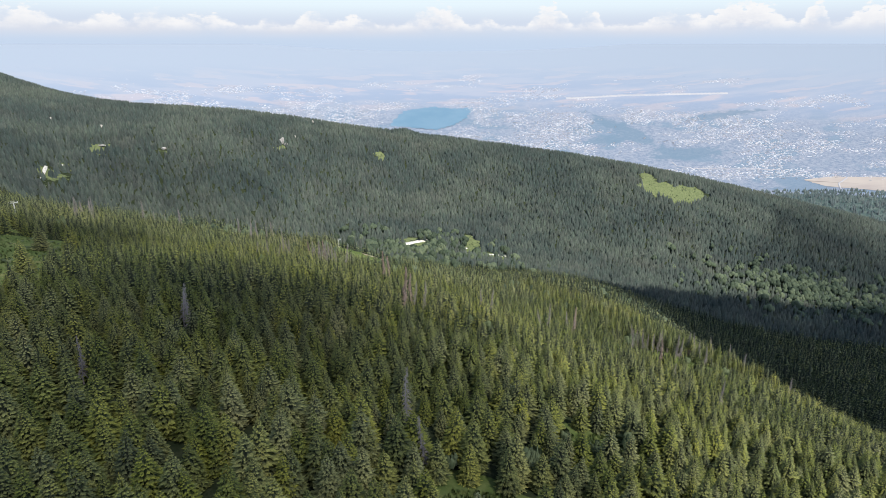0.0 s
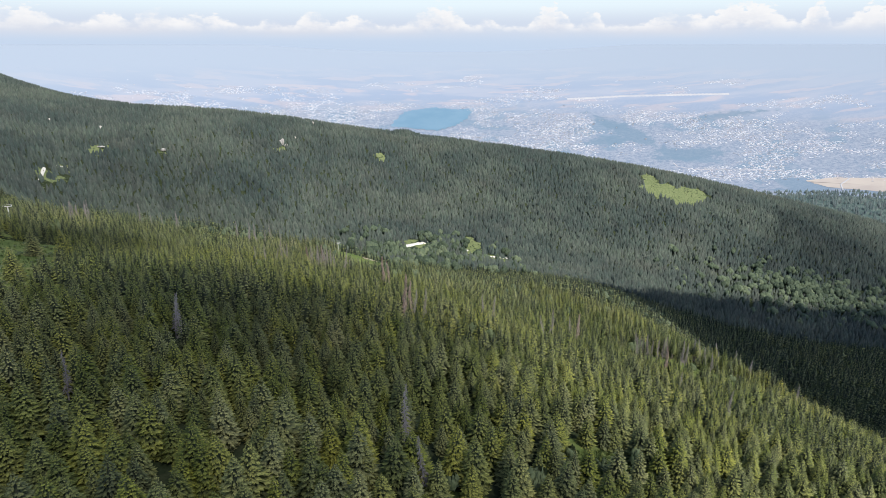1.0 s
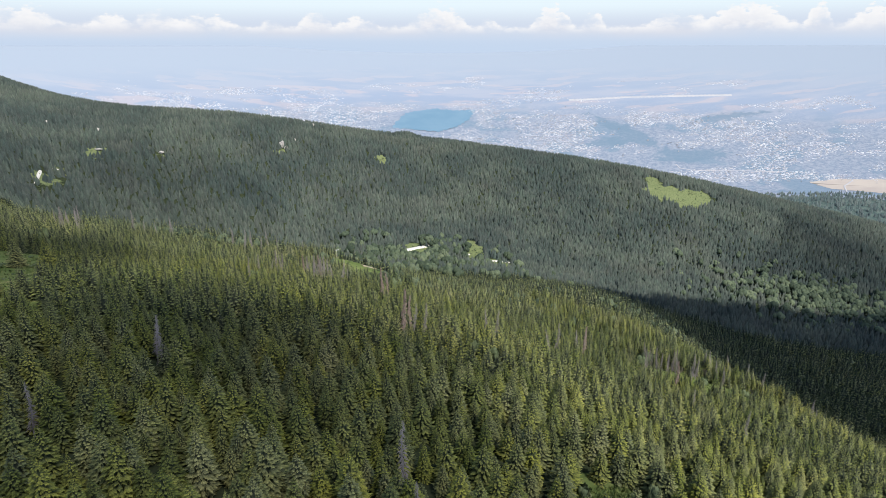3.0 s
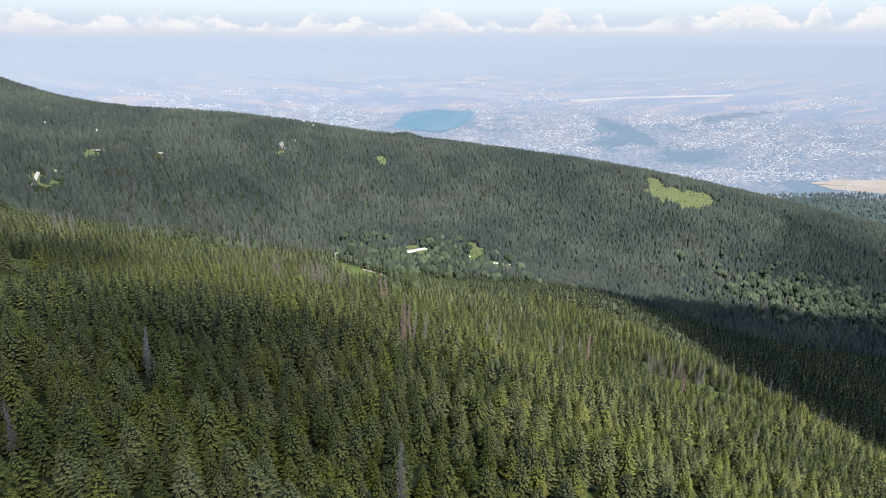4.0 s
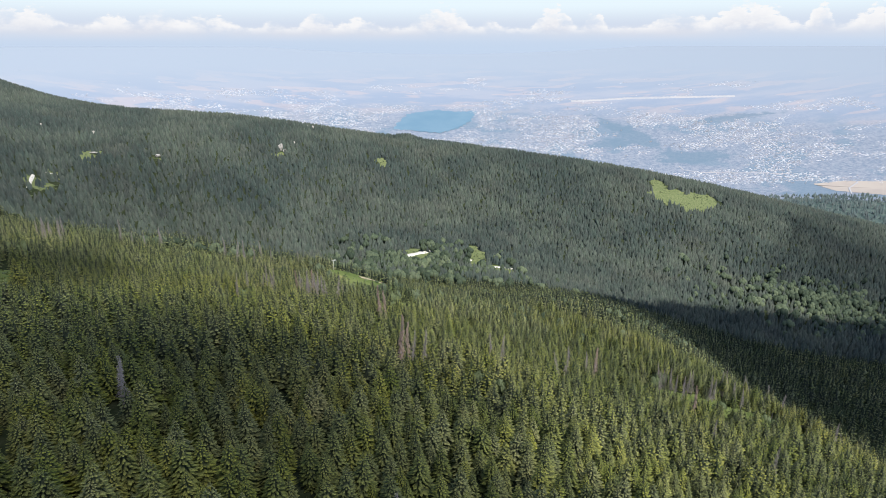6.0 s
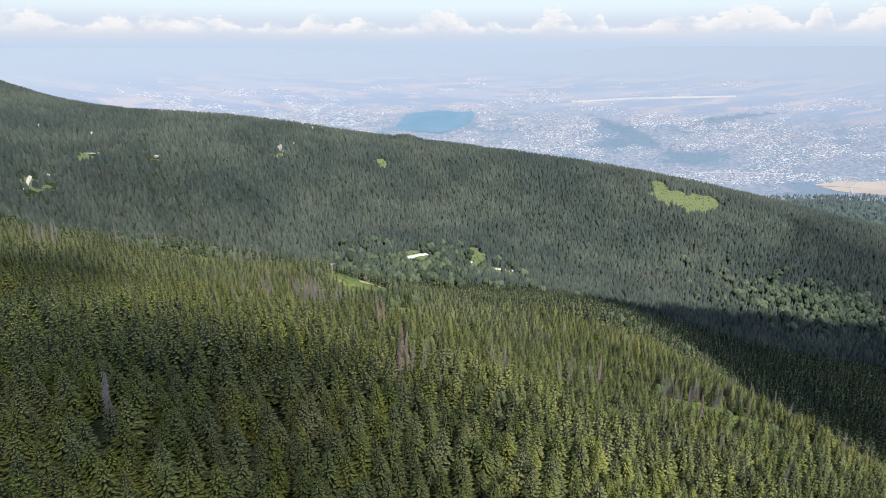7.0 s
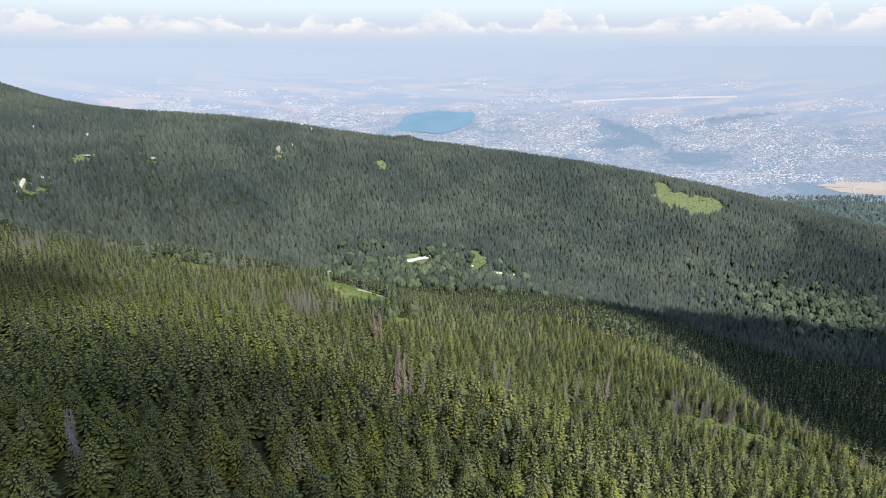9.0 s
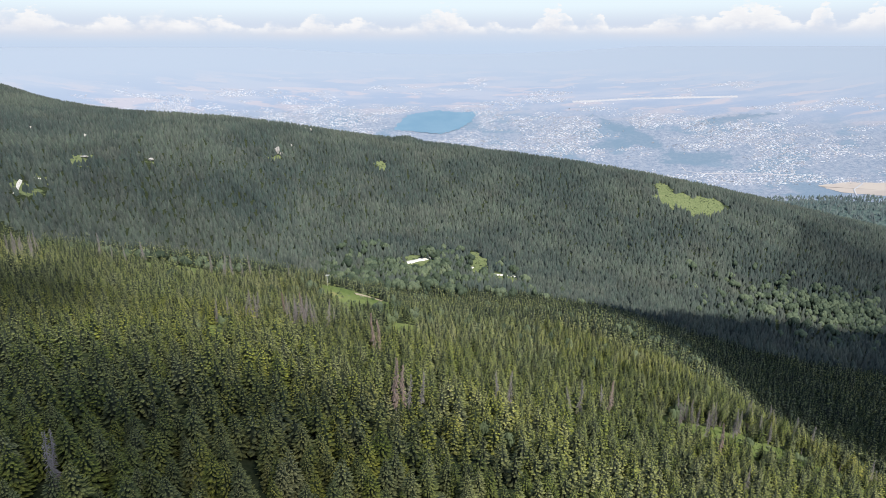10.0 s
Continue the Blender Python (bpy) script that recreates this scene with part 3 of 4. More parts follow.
def dome_crown(lumps, seed):
    """A far broad-leaved crown: billowing lumps of leaves, with soft rounded normals."""
    r = np.random.default_rng(seed)
    V, F = [], []
    for i in range(lumps):
        a, q = 6.28 * (i + r.random() * 0.6) / max(1, lumps - 1), (0.0 if i == 0 else 0.42 + 0.16 * r.random())
        cx, cy, cz, rad = q * math.cos(a), q * math.sin(a), (0.62 if i == 0 else 0.36 + 0.22 * r.random()), 0.36 + 0.16 * r.random()
        k, sides = len(V), 7
        for ring, (h, w) in enumerate(((-0.55, 0.75), (0.15, 1.0), (0.68, 0.66))):
            for j in range(sides):
                t = 2 * math.pi * (j + 0.5 * ring) / sides
                b = 0.84 + 0.34 * r.random()
                d = np.array((w * math.cos(t), w * math.sin(t), h))
                n = d / np.linalg.norm(d) + 0.55 * np.array((cx, cy, 0.35)) + r.normal(0, 0.10, 3)
                n /= np.linalg.norm(n)
                V.append((cx + d[0] * rad * b, cy + d[1] * rad * b, cz + d[2] * rad * 0.60 * b, 1.0, *n))
        V.append((cx, cy, cz + rad * 0.62, 1.0, 0.3 * cx, 0.3 * cy, 1.0))
        for ring in range(2):
            for j in range(sides):
                p, q2 = k + ring * sides + j, k + ring * sides + (j + 1) % sides
                F += [(p, q2, p + sides), (q2, q2 + sides, p + sides)]
        F += [(k + 2 * sides + j, k + 2 * sides + (j + 1) % sides, k + 3 * sides) for j in range(sides)]
    return np.array(V), np.array(F)


def broadleaf_woods():
    shapes = [dome_crown(5, 60 + i) for i in range(7)]
    r = np.random.default_rng(66)
    gx, gy = np.meshgrid(np.arange(-620, 760, 7.6), np.arange(330, 1000, 7.6))
    X, Y = (gx + r.normal(0, 1.6, gx.shape)).ravel(), (gy + r.normal(0, 1.6, gy.shape)).ravel()
    ok = (r.random(len(X)) < broadleaf_share(X, Y) * 1.1) & ~in_clearing(X, Y, -1.0) & (np.abs(X) < half_view(X, Y))
    X, Y = X[ok], Y[ok]
    left = (X < -150) & (Y > 560)
    big = np.where(Y > 600, 1.0, 0.55) * np.where(left, 0.62, 1.0)
    H = (10 + 6 * r.random(len(X))) * big
    R = (3.4 + 4.8 * r.random(len(X)) ** 1.5) * big
    for pick, mat, label in ((~left, M_WOODS, "rounded light green broad-leaved trees among the spruces"), (left, M_GREY_LEAF, "dull grey-green broad-leaved bushes among the far spruces")):
        x, y, h, q = X[pick], Y[pick], H[pick], R[pick]
        me = joined("broadleaf_woods", shapes, x, y, land(x, y) - 0.4, q, h, r.random(len(x)) * 6.28, r.random(len(x)), mat)
        tagged(new("broadleaf_woods", me), label, "woods", kind="stuff")


broadleaf_woods()


def spruce_tree(shape, name="spruce_tree"):
    """One near spruce: trunk and crown under an Empty at its foot."""
    root = tagged(new(name), "tall green spruce with drooping branches on the slope", "tree", "spruces of the near slope")
    V, F = shape
    tint = np.full(len(V), 0.5)
    crown = new("crown", mesh_from("crown", V[:, :3] * np.array([4.1, 4.1, 13.4]), F, M_SPRUCE_NEAR, tint, tip=V[:, 3], normals=V[:, 4:7]))
    bm = bmesh.new()
    bmesh.ops.create_cone(bm, cap_ends=True, segments=7, radius1=0.24, radius2=0.03, depth=11.6, matrix=Matrix.Translation((0, 0, 5.7)))
    me = bpy.data.meshes.new("trunk")
    bm.to_mesh(me)
    bm.free()
    me.materials.append(M_BARK)
    trunk = new("trunk", me)
    crown.parent = trunk.parent = root
    return root


def near_trees():
    X, Y, r = scatter(-150, 150, 72, NEAR_END, 5.1, 11)
    ok = ~in_clearing(X, Y, 1.2) & (np.abs(X) < half_view(X, Y))
    X, Y = np.append(X[ok], (-136, -131, -150, -166, -158)), np.append(Y[ok], (190, 196, 238, 244, 205))
    first = [spruce_tree(s) for s in SHAPES_A]
    for i, (x, y) in enumerate(zip(X, Y)):
        s = 0.66 + 0.34 * r.random()
        m = pose(x, y, land_z(x, y) - 0.3, r.normal(0, 1.2), r.normal(0, 1.2), r.random() * 360)
        t = first[i] if i < len(first) else copy_thing(first[i % len(first)], m)
        t.matrix_basis = m @ Matrix.Diagonal((s * (0.88 + 0.3 * r.random()),) * 2 + (s, 1))


near_trees()


def edge_spruce(seed):
    """An old spruce at a stand's edge: a long bare trunk with stubs below, the crown in its upper part."""
    r = random.Random(seed)
    root = tagged(new("edge_spruce"), "tall old spruce with a long bare trunk beside a clearing", "tree", "old spruces along the clearing")
    V, F = crown_shape(17, 11, 200 + seed, 0.17, 6)
    V = V.copy()
    V[:, :3] = V[:, :3] * np.array([2.2, 2.2, 9.2]) + np.array([0, 0, 4.6])
    crown = new("crown", mesh_from("crown", V[:, :3], F, M_SPRUCE_NEAR, np.full(len(V), 0.5), tip=V[:, 3], normals=V[:, 4:7]))
    bm = bmesh.new()
    bmesh.ops.create_cone(bm, cap_ends=True, segments=7, radius1=0.24, radius2=0.03, depth=13.0, matrix=Matrix.Translation((0, 0, 6.2)))
    for i in range(14):
        z, t, n = 1.5 + 0.32 * i, r.random() * 6.28, 0.5 + 0.7 * r.random()
        v = [bm.verts.new((q * math.cos(t) - w * math.sin(t), q * math.sin(t) + w * math.cos(t), z + h)) for q, w, h in ((0, 0.05, 0), (0, -0.05, 0), (n, 0, -0.35 * n))]
        bm.faces.new(v)
    me = bpy.data.meshes.new("trunk")
    bm.to_mesh(me)
    bm.free()
    me.materials.append(M_OLD_BARK)
    trunk = new("trunk", me)
    crown.parent = trunk.parent = root
    return root


def edge_stand():
    """The row of old spruces behind the grassy strip on the right shoulder."""
    first = [edge_spruce(i) for i in range(4)]
    r = random.Random(41)
    for i in range(46):
        u = r.random()
        x, y = 99 + 74 * u + r.gauss(0, 1.5), 290 - 13 * u + abs(r.gauss(0, 5.0))
        s = r.uniform(0.72, 1.05)
        m = pose(x, y, land_z(x, y) - 0.3, r.gauss(0, 1.5), r.gauss(0, 1.5), r.uniform(0, 360))
        t = first[i] if i < 4 else copy_thing(first[i % 4], m)
        t.matrix_basis = m @ Matrix.Diagonal((s, s, s, 1))


edge_stand()


# ---------------------------------------------------------------- dead spruces
def part(name, me, parent, label=""):
    ob = new(name, me)
    ob.parent = parent
    if label:
        tagged(ob, label)
    return ob


def tapered(bm, path, radii, sides=6):
    """A tapered stem along a path of points."""
    rings = []
    for (x, y, z), q in zip(path, radii):
        rings.append([bm.verts.new((x + q * math.cos(2 * math.pi * j / sides), y + q * math.sin(2 * math.pi * j / sides), z)) for j in range(sides)])
    for a, b in zip(rings, rings[1:]):
        for j in range(sides):
            bm.faces.new((a[j], a[(j + 1) % sides], b[(j + 1) % sides], b[j]))
    bm.faces.new(rings[-1])


def done(bm, name, mat):
    me = bpy.data.meshes.new(name)
    bm.to_mesh(me)
    bm.free()
    me.materials.append(mat)
    return me


def dead_spruce(kind, seed):
    """A dead standing spruce, 16 m: bare stem with broken drooping twigs, or one that still holds its reddish needles."""
    r = random.Random(seed)
    label = {"grey": "bare grey dead spruce with drooping twigs", "red": "dead spruce with dry reddish needles"}[kind]
    root = tagged(new("dead_spruce"), label, "dead tree", "dead spruces")
    bm = bmesh.new()
    bend = [(0.25 * math.sin(i * 1.1 + seed), 0.2 * math.cos(i * 0.9 + seed), 16 * i / 6) for i in range(7)]
    bend[0] = (0, 0, -0.3)
    tapered(bm, bend, [0.26, 0.23, 0.19, 0.15, 0.11, 0.07, 0.03])
    part("trunk", done(bm, "trunk", M_DEAD), root)
    bm = bmesh.new()
    n = 200 if kind == "grey" else 130
    for i in range(n):
        u = 0.16 + 0.82 * i / n
        z, a = 16 * u, r.random() * 6.28
        j = min(5, int(u * 6))
        cx, cy = bend[j][0], bend[j][1]
        L = (0.4 + 1.7 * (1 - u)) * (0.55 + 0.6 * r.random()) * (1.0 if kind == "grey" else 0.85)
        w = 0.06 if kind == "grey" else 0.30
        ca, sa = math.cos(a), math.sin(a)
        drop = L * (0.35 + 0.5 * r.random())
        p = [(cx, cy, z), (cx + L * .55 * ca - w * sa, cy + L * .55 * sa + w * ca, z - drop * .4), (cx + L * ca, cy + L * sa, z - drop),
             (cx + L * .55 * ca + w * sa, cy + L * .55 * sa - w * ca, z - drop * .45), (cx + L * .5 * ca, cy + L * .5 * sa, z - drop * .25 + w)]
        v = [bm.verts.new(q) for q in p]
        for f in ((0, 4, 1), (1, 4, 2), (2, 4, 3), (3, 4, 0)):
            bm.faces.new([v[q] for q in f])
    part("crown", done(bm, "crown", M_DEAD if kind == "grey" else M_RED), root)
    return root


def plant(first, places, seed, low=0.8, high=1.15):
    """Set one kind's trees at the places given, the first as it is, the others as copies."""
    r = random.Random(seed)
    for i, (x, y) in enumerate(places):
        s = r.uniform(low, high)
        m = pose(x, y, land_z(x, y), r.gauss(0, 2.5), r.gauss(0, 2.5), r.uniform(0, 360))
        t = first[i] if i < len(first) else copy_thing(first[i % len(first)], m)
        t.matrix_basis = m @ Matrix.Diagonal((s, s, s, 1))


plant([dead_spruce("grey", i) for i in range(5)], GREY, 21, 0.65, 1.0)
plant([dead_spruce("red", 9), dead_spruce("red", 10)], RED, 22, 0.82, 1.02)


# ---------------------------------------------------------------- shrubs and broad-leaved trees beside the clearings
def leafy_tree(seed):
    root = tagged(new("broadleaf_tree"), "light green broad-leaved tree beside a clearing", "tree", "broad-leaved trees by the clearings")
    V, F = leaf_crown(9, 60, seed, 0.62)
    part("crown", mesh_from("crown", V[:, :3] * np.array([2.6, 2.6, 7.5]), F, M_LEAF, np.full(len(V), 0.6), normals=V[:, 4:7]), root)
    bm = bmesh.new()
    tapered(bm, [(0, 0, -0.3), (0.1, 0, 1.5), (0.05, 0.1, 3.2), (0, 0, 5.0)], [0.17, 0.14, 0.10, 0.04])
    part("trunk", done(bm, "trunk", M_BARK), root)
    return root


LEAFY = [(31, 118), (35, 120), (28, 122), (44, 127), (47, 130), (39, 118), (2, 103), (17, 106), (92, 280), (95, 284), (134, 262), (140, 266), (-24, 304), (-27, 330), (-80, 262), (-84, 250),
         (-190, 300), (-196, 308), (-205, 312), (12, 190), (9, 196), (15, 193), (118, 268), (33, 806), (27, 770), (46, 764), (-66, 352), (-44, 356), (98, 288), (101, 290)]
plant([leafy_tree(80 + i) for i in range(4)], LEAFY, 31, 0.55, 1.15)


def shrubs():
    """Low bushes over the clearings."""
    shapes = [leaf_crown(4, 6, 90 + i) for i in range(4)]
    r = np.random.default_rng(91)
    X, Y = [], []
    for cx, cy, a, b, deg in CLEARINGS:
        n = int(a * b * 0.05) + 3
        t, q = r.random(n) * 6.28, np.sqrt(r.random(n))
        u, v = a * q * np.cos(t), b * q * np.sin(t)
        c, s_ = math.cos(radians(deg)), math.sin(radians(deg))
        X.append(cx + u * c - v * s_)
        Y.append(cy + u * s_ + v * c)
    X, Y = np.concatenate(X), np.concatenate(Y)
    H = r.uniform(0.6, 2.4, len(X))
    me = joined("shrubs", shapes, X, Y, land(X, Y) - 0.15, H * 0.75, H, r.random(len(X)) * 6.28, r.random(len(X)), M_LEAF)
    tagged(new("shrubs", me), "low green bushes scattered over the clearings", "shrubs", kind="stuff")


def foothill_woods():
    r = np.random.default_rng(92)
    X, Y = r.uniform(700, 2400, 9000), r.uniform(1650, 2520, 9000)
    ok = (np.hypot(X, Y) < 2850) & (X < 0.78 * Y + 60) & (X > 0.42 * Y)
    X, Y = X[ok], Y[ok]
    H = r.uniform(9, 15, len(X))
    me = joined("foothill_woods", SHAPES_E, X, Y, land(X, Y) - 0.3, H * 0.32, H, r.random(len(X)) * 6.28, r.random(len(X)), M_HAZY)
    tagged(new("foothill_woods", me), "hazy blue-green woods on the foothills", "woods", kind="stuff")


def tufts():
    """Tall grass in the clearings close to the flight."""
    r = np.random.default_rng(93)
    V, F = [], []
    for j in range(7):
        a, q = r.random() * 6.28, 0.3 * r.random()
        x0, y0 = q * math.cos(a), q * math.sin(a)
        k = len(V)
        V += [(x0 - 0.12, y0, 0), (x0 + 0.12, y0, 0), (x0 + r.normal(0, 0.35), y0 + r.normal(0, 0.35), 0.7 + 0.4 * r.random())]
        F.append((k, k + 1, k + 2))
    X, Y = [], []
    for cx, cy, a, b, deg in (CLEARINGS[0], CLEARINGS[1], CLEARINGS[2], CLEARINGS[6]):
        n = 900 if a < 40 else 2200
        t, q = r.random(n) * 6.28, np.sqrt(r.random(n)) * 1.05
        c, s_ = math.cos(radians(deg)), math.sin(radians(deg))
        u, v = a * q * np.cos(t), b * q * np.sin(t)
        X.append(cx + u * c - v * s_)
        Y.append(cy + u * s_ + v * c)
    X, Y = np.concatenate(X), np.concatenate(Y)
    H = r.uniform(0.4, 1.0, len(X))
    me = joined("grass_tufts", [(np.array(V), np.array(F))], X, Y, land(X, Y) - 0.05, H, H, r.random(len(X)) * 6.28, r.random(len(X)), M_TUFT)
    tagged(new("grass_tufts", me), "tall meadow grass in the clearings", "grass", kind="stuff")


shrubs()
tufts()
foothill_woods()


# ---------------------------------------------------------------- gravel roads, rocks, lift masts
def ribbon(name, label, path, width, mat, lift=0.5, category="road"):
    """A road laid over the land along a path."""
    pts = []
    for (x0, y0), (x1, y1) in zip(path, path[1:]):
        n = max(2, int(math.hypot(x1 - x0, y1 - y0) / 6))
        pts += [(x0 + (x1 - x0) * i / n, y0 + (y1 - y0) * i / n) for i in range(n)]
    pts.append(path[-1])
    pts = np.array(pts)
    d = np.gradient(pts, axis=0)
    d /= np.linalg.norm(d, axis=1)[:, None] + 1e-9
    side = np.stack([-d[:, 1], d[:, 0]], -1)
    wob = width / 2 * (1 + 0.18 * np.sin(np.arange(len(pts)) * 1.7))[:, None]
    rows = []
    for q, dz in ((-1.0, -1.0), (-0.92, 0.0), (0, 0.08), (0.92, 0.0), (1.0, -1.0)):
        p = pts + side * wob * q
        rows.append(np.column_stack([p, land(p[:, 0], p[:, 1]) + lift + dz]))
    V = np.stack(rows, 1).reshape(-1, 3)
    me = mesh_from(name, V, grid_faces(5, len(pts)), mat, smooth_shade=False)
    return tagged(new(name, me), label, category, kind="structure")


ribbon("road", "pale gravel mountain road on the far slope", [(-467, 712), (-471, 722), (-477, 735), (-482, 748)], 3.4, M_GRAVEL)
ribbon("road", "pale gravel bend of the mountain road behind trees", [(-481, 764), (-474, 769), (-466, 773)], 2.6, M_GRAVEL)
ribbon("road", "pale gravel road in the valley clearing", [(-50, 770), (-42, 779), (-24, 796), (-16, 800)], 9.0, M_GRAVEL)
ribbon("road", "pale gravel road across the valley clearing", [(8, 718), (17, 728), (24, 752), (30, 770)], 4.5, M_GRAVEL)
ribbon("road", "pale gravel road below the valley clearing", [(46, 738), (56, 741), (72, 744), (80, 740)], 8.0, M_GRAVEL)
ribbon("path", "worn dirt path in the grass", [(-52, 384), (-46, 389), (-38, 394)], 3.0, M_DIRT, 0.35, "path")


def boulder(seed, size, stretch):
    r = np.random.default_rng(seed)
    bm = bmesh.new()
    bmesh.ops.create_icosphere(bm, subdivisions=3, radius=1.0)
    o = Vector(r.random(3) * 50)
    for v in bm.verts:
        q = noise.noise(v.co * 1.3 + o) * 0.45 + noise.noise(v.co * 3.1 + o) * 0.20
        v.co = v.co * (1 + q)
        v.co = Vector((v.co.x * stretch[0], v.co.y * stretch[1], v.co.z * stretch[2])) * size
    return done(bm, "rock", M_ROCK)


for i, (x, y, size, stretch) in enumerate([(-259, 1004, 7.5, (0.8, 0.8, 1.5)), (-252, 1000, 5.0, (1.2, 0.9, 0.9)), (-245, 1032, 5.0, (0.8, 0.7, 1.3)), (-248, 1148, 6, (1.2, 0.8, 1.2)), (-238, 1150, 5, (1, 0.8, 1.4)),
                                           (-226, 1152, 5, (1, 0.8, 1.3)), (-404, 900, 4.5, (1.4, 1, 0.7)), (-560, 900, 5, (1, 1, 1.2)), (-500, 920, 5, (1, 1, 1.3)), (-470, 1105, 5, (0.8, 1, 1.6)), (-440, 1110, 5, (0.9, 1, 1.5)),
                                           (-470, 858, 5, (2.0, 0.8, 0.5))]):
    rock = tagged(new("rock", boulder(i, size * 0.6, stretch)), "weathered pale granite outcrop among the spruces", "rock", "granite outcrops")
    rock.location = (x, y, land_z(x, y) + size * 0.3)
    rock.rotation_euler = (0, 0, i * 1.7)


def box(bm, cx, cy, cz, sx, sy, sz):
    bmesh.ops.create_cube(bm, size=1.0, matrix=Matrix.Translation((cx, cy, cz)) @ Matrix.Diagonal((sx, sy, sz, 1)))


def lift_mast():
    """A chairlift mast: tapered tube, crossarm, and a sheave train at each end."""
    root = tagged(new("lift_mast"), "grey steel chairlift mast with a crossarm", "lift mast", "chairlift masts")
    bm = bmesh.new()
    tapered(bm, [(0, 0, -0.5), (0, 0, 5), (0, 0, 10.5)], [0.45, 0.38, 0.30], 10)
    part("mast", done(bm, "mast", M_STEEL), root)
    bm = bmesh.new()
    box(bm, 0, 0, 10.3, 5.2, 0.4, 0.45)
    bmesh.ops.bevel(bm, geom=bm.edges[:], offset=0.08, segments=1, affect="EDGES")
    part("crossarm", done(bm, "crossarm", M_STEEL), root)
    for sx in (-2.4, 2.4):
        bm = bmesh.new()
        box(bm, sx, 0, 10.75, 0.25, 2.4, 0.3)
        for q in (-0.9, -0.3, 0.3, 0.9):
            bmesh.ops.create_cone(bm, cap_ends=True, segments=10, radius1=0.22, radius2=0.22, depth=0.15, matrix=Matrix.Translation((sx, q, 10.95)) @ Matrix.Rotation(math.pi / 2, 4, "Y"))
        part("sheave_train", done(bm, "sheave_train", M_STEEL), root)
    bm = bmesh.new()
    box(bm, 0, 0, 11.4, 4.4, 0.15, 0.15)
    part("top_rail", done(bm, "top_rail", M_STEEL), root)
    return root


mast = lift_mast()
mast.matrix_basis = pose(-226, 318, land_z(-226, 318), 0, 0, 20) @ Matrix.Diagonal((0.78, 0.78, 0.78, 1))
x, y = -71, 403
copy_thing(mast, pose(x, y, land_z(x, y), 0, 0, 30)).scale = (0.6, 0.6, 0.6)


# ---------------------------------------------------------------- teal patch, fields and city on the plain
def sheet(name, label, category, outline, mat, lift, ragged, seed, flat=False):
    """A flat patch laid over the plain within an outline with a ragged edge."""
    r = random.Random(seed)
    pts = []
    for (x0, y0), (x1, y1) in zip(outline, outline[1:] + outline[:1]):
        for i in range(14):
            pts.append((x0 + (x1 - x0) * i / 14 + r.gauss(0, ragged), y0 + (y1 - y0) * i / 14 + r.gauss(0, ragged)))
    cx, cy = sum(p[0] for p in pts) / len(pts), sum(p[1] for p in pts) / len(pts)
    V = []
    for q in np.linspace(0, 1, 13):
        for x, y in pts:
            px, py = cx + (x - cx) * q, cy + (y - cy) * q
            V.append((px, py, land_z(px, py) + lift))
    if flat:
        P = np.array([(x, y, land_z(x, y)) for x, y in pts])
        A = np.column_stack([P[:, :2], np.ones(len(P))])
        fit, *_ = np.linalg.lstsq(A, P[:, 2], rcond=None)
        P[:, 2] = A @ fit + lift
        bm = bmesh.new()
        bm.faces.new([bm.verts.new(p) for p in P])
        me = done(bm, name, mat)
        return tagged(new(name, me), label, category, kind="structure")
    n = len(pts)
    F = [(a * n + j, a * n + (j + 1) % n, (a + 1) * n + (j + 1) % n, (a + 1) * n + j) for a in range(12) for j in range(n)]
    return tagged(new(name, mesh_from(name, V, F, mat, smooth_shade=True)), label, category, kind="structure")


# a wooded park in cloud shadow, laid out as a teal lake
sheet("lake", "broad teal patch at the edge of the city, drawn as a lake", "lake", [(-300, 3480), (-255, 3640), (-228, 3705), (-64, 3775), (60, 3745), (172, 3752), (150, 3650), (122, 3580), (60, 3500), (-44, 3430)], M_TEAL, 1.2, 6, 1, True)
sheet("field", "ripe brown grain field on the plain", "field", [(1530, 2600), (1650, 2590), (1900, 2480), (1950, 2250), (1700, 2290), (1560, 2480)], M_STUBBLE, 1.0, 2, 2)
ribbon("field", "long pale strip of bare land beyond the city", [(745, 3862), (1100, 3850), (1400, 3795), (1662, 3728)], 30.0, M_STRIP, 1.0, "field")
ribbon("road", "pale road across the plain", [(1085, 2925), (1092, 2880), (1150, 2840), (1330, 2795), (1500, 2730)], 4.5, M_STRIP, 1.0)
ribbon("road", "pale lane beside the grain field", [(1570, 2400), (1620, 2500), (1690, 2560)], 6.0, M_STRIP, 1.6)


def in_teal_patch(x, y):
    return ((x + 60) / 245) ** 2 + ((y - 3610) / 190) ** 2 < 1


def quarter(x, y):
    """How built-up the plain is at a place."""
    return noise.noise((x * 0.0024, y * 0.0042, 0.0)) + 0.7 * noise.noise((x * 0.008, y * 0.013, 4.0))


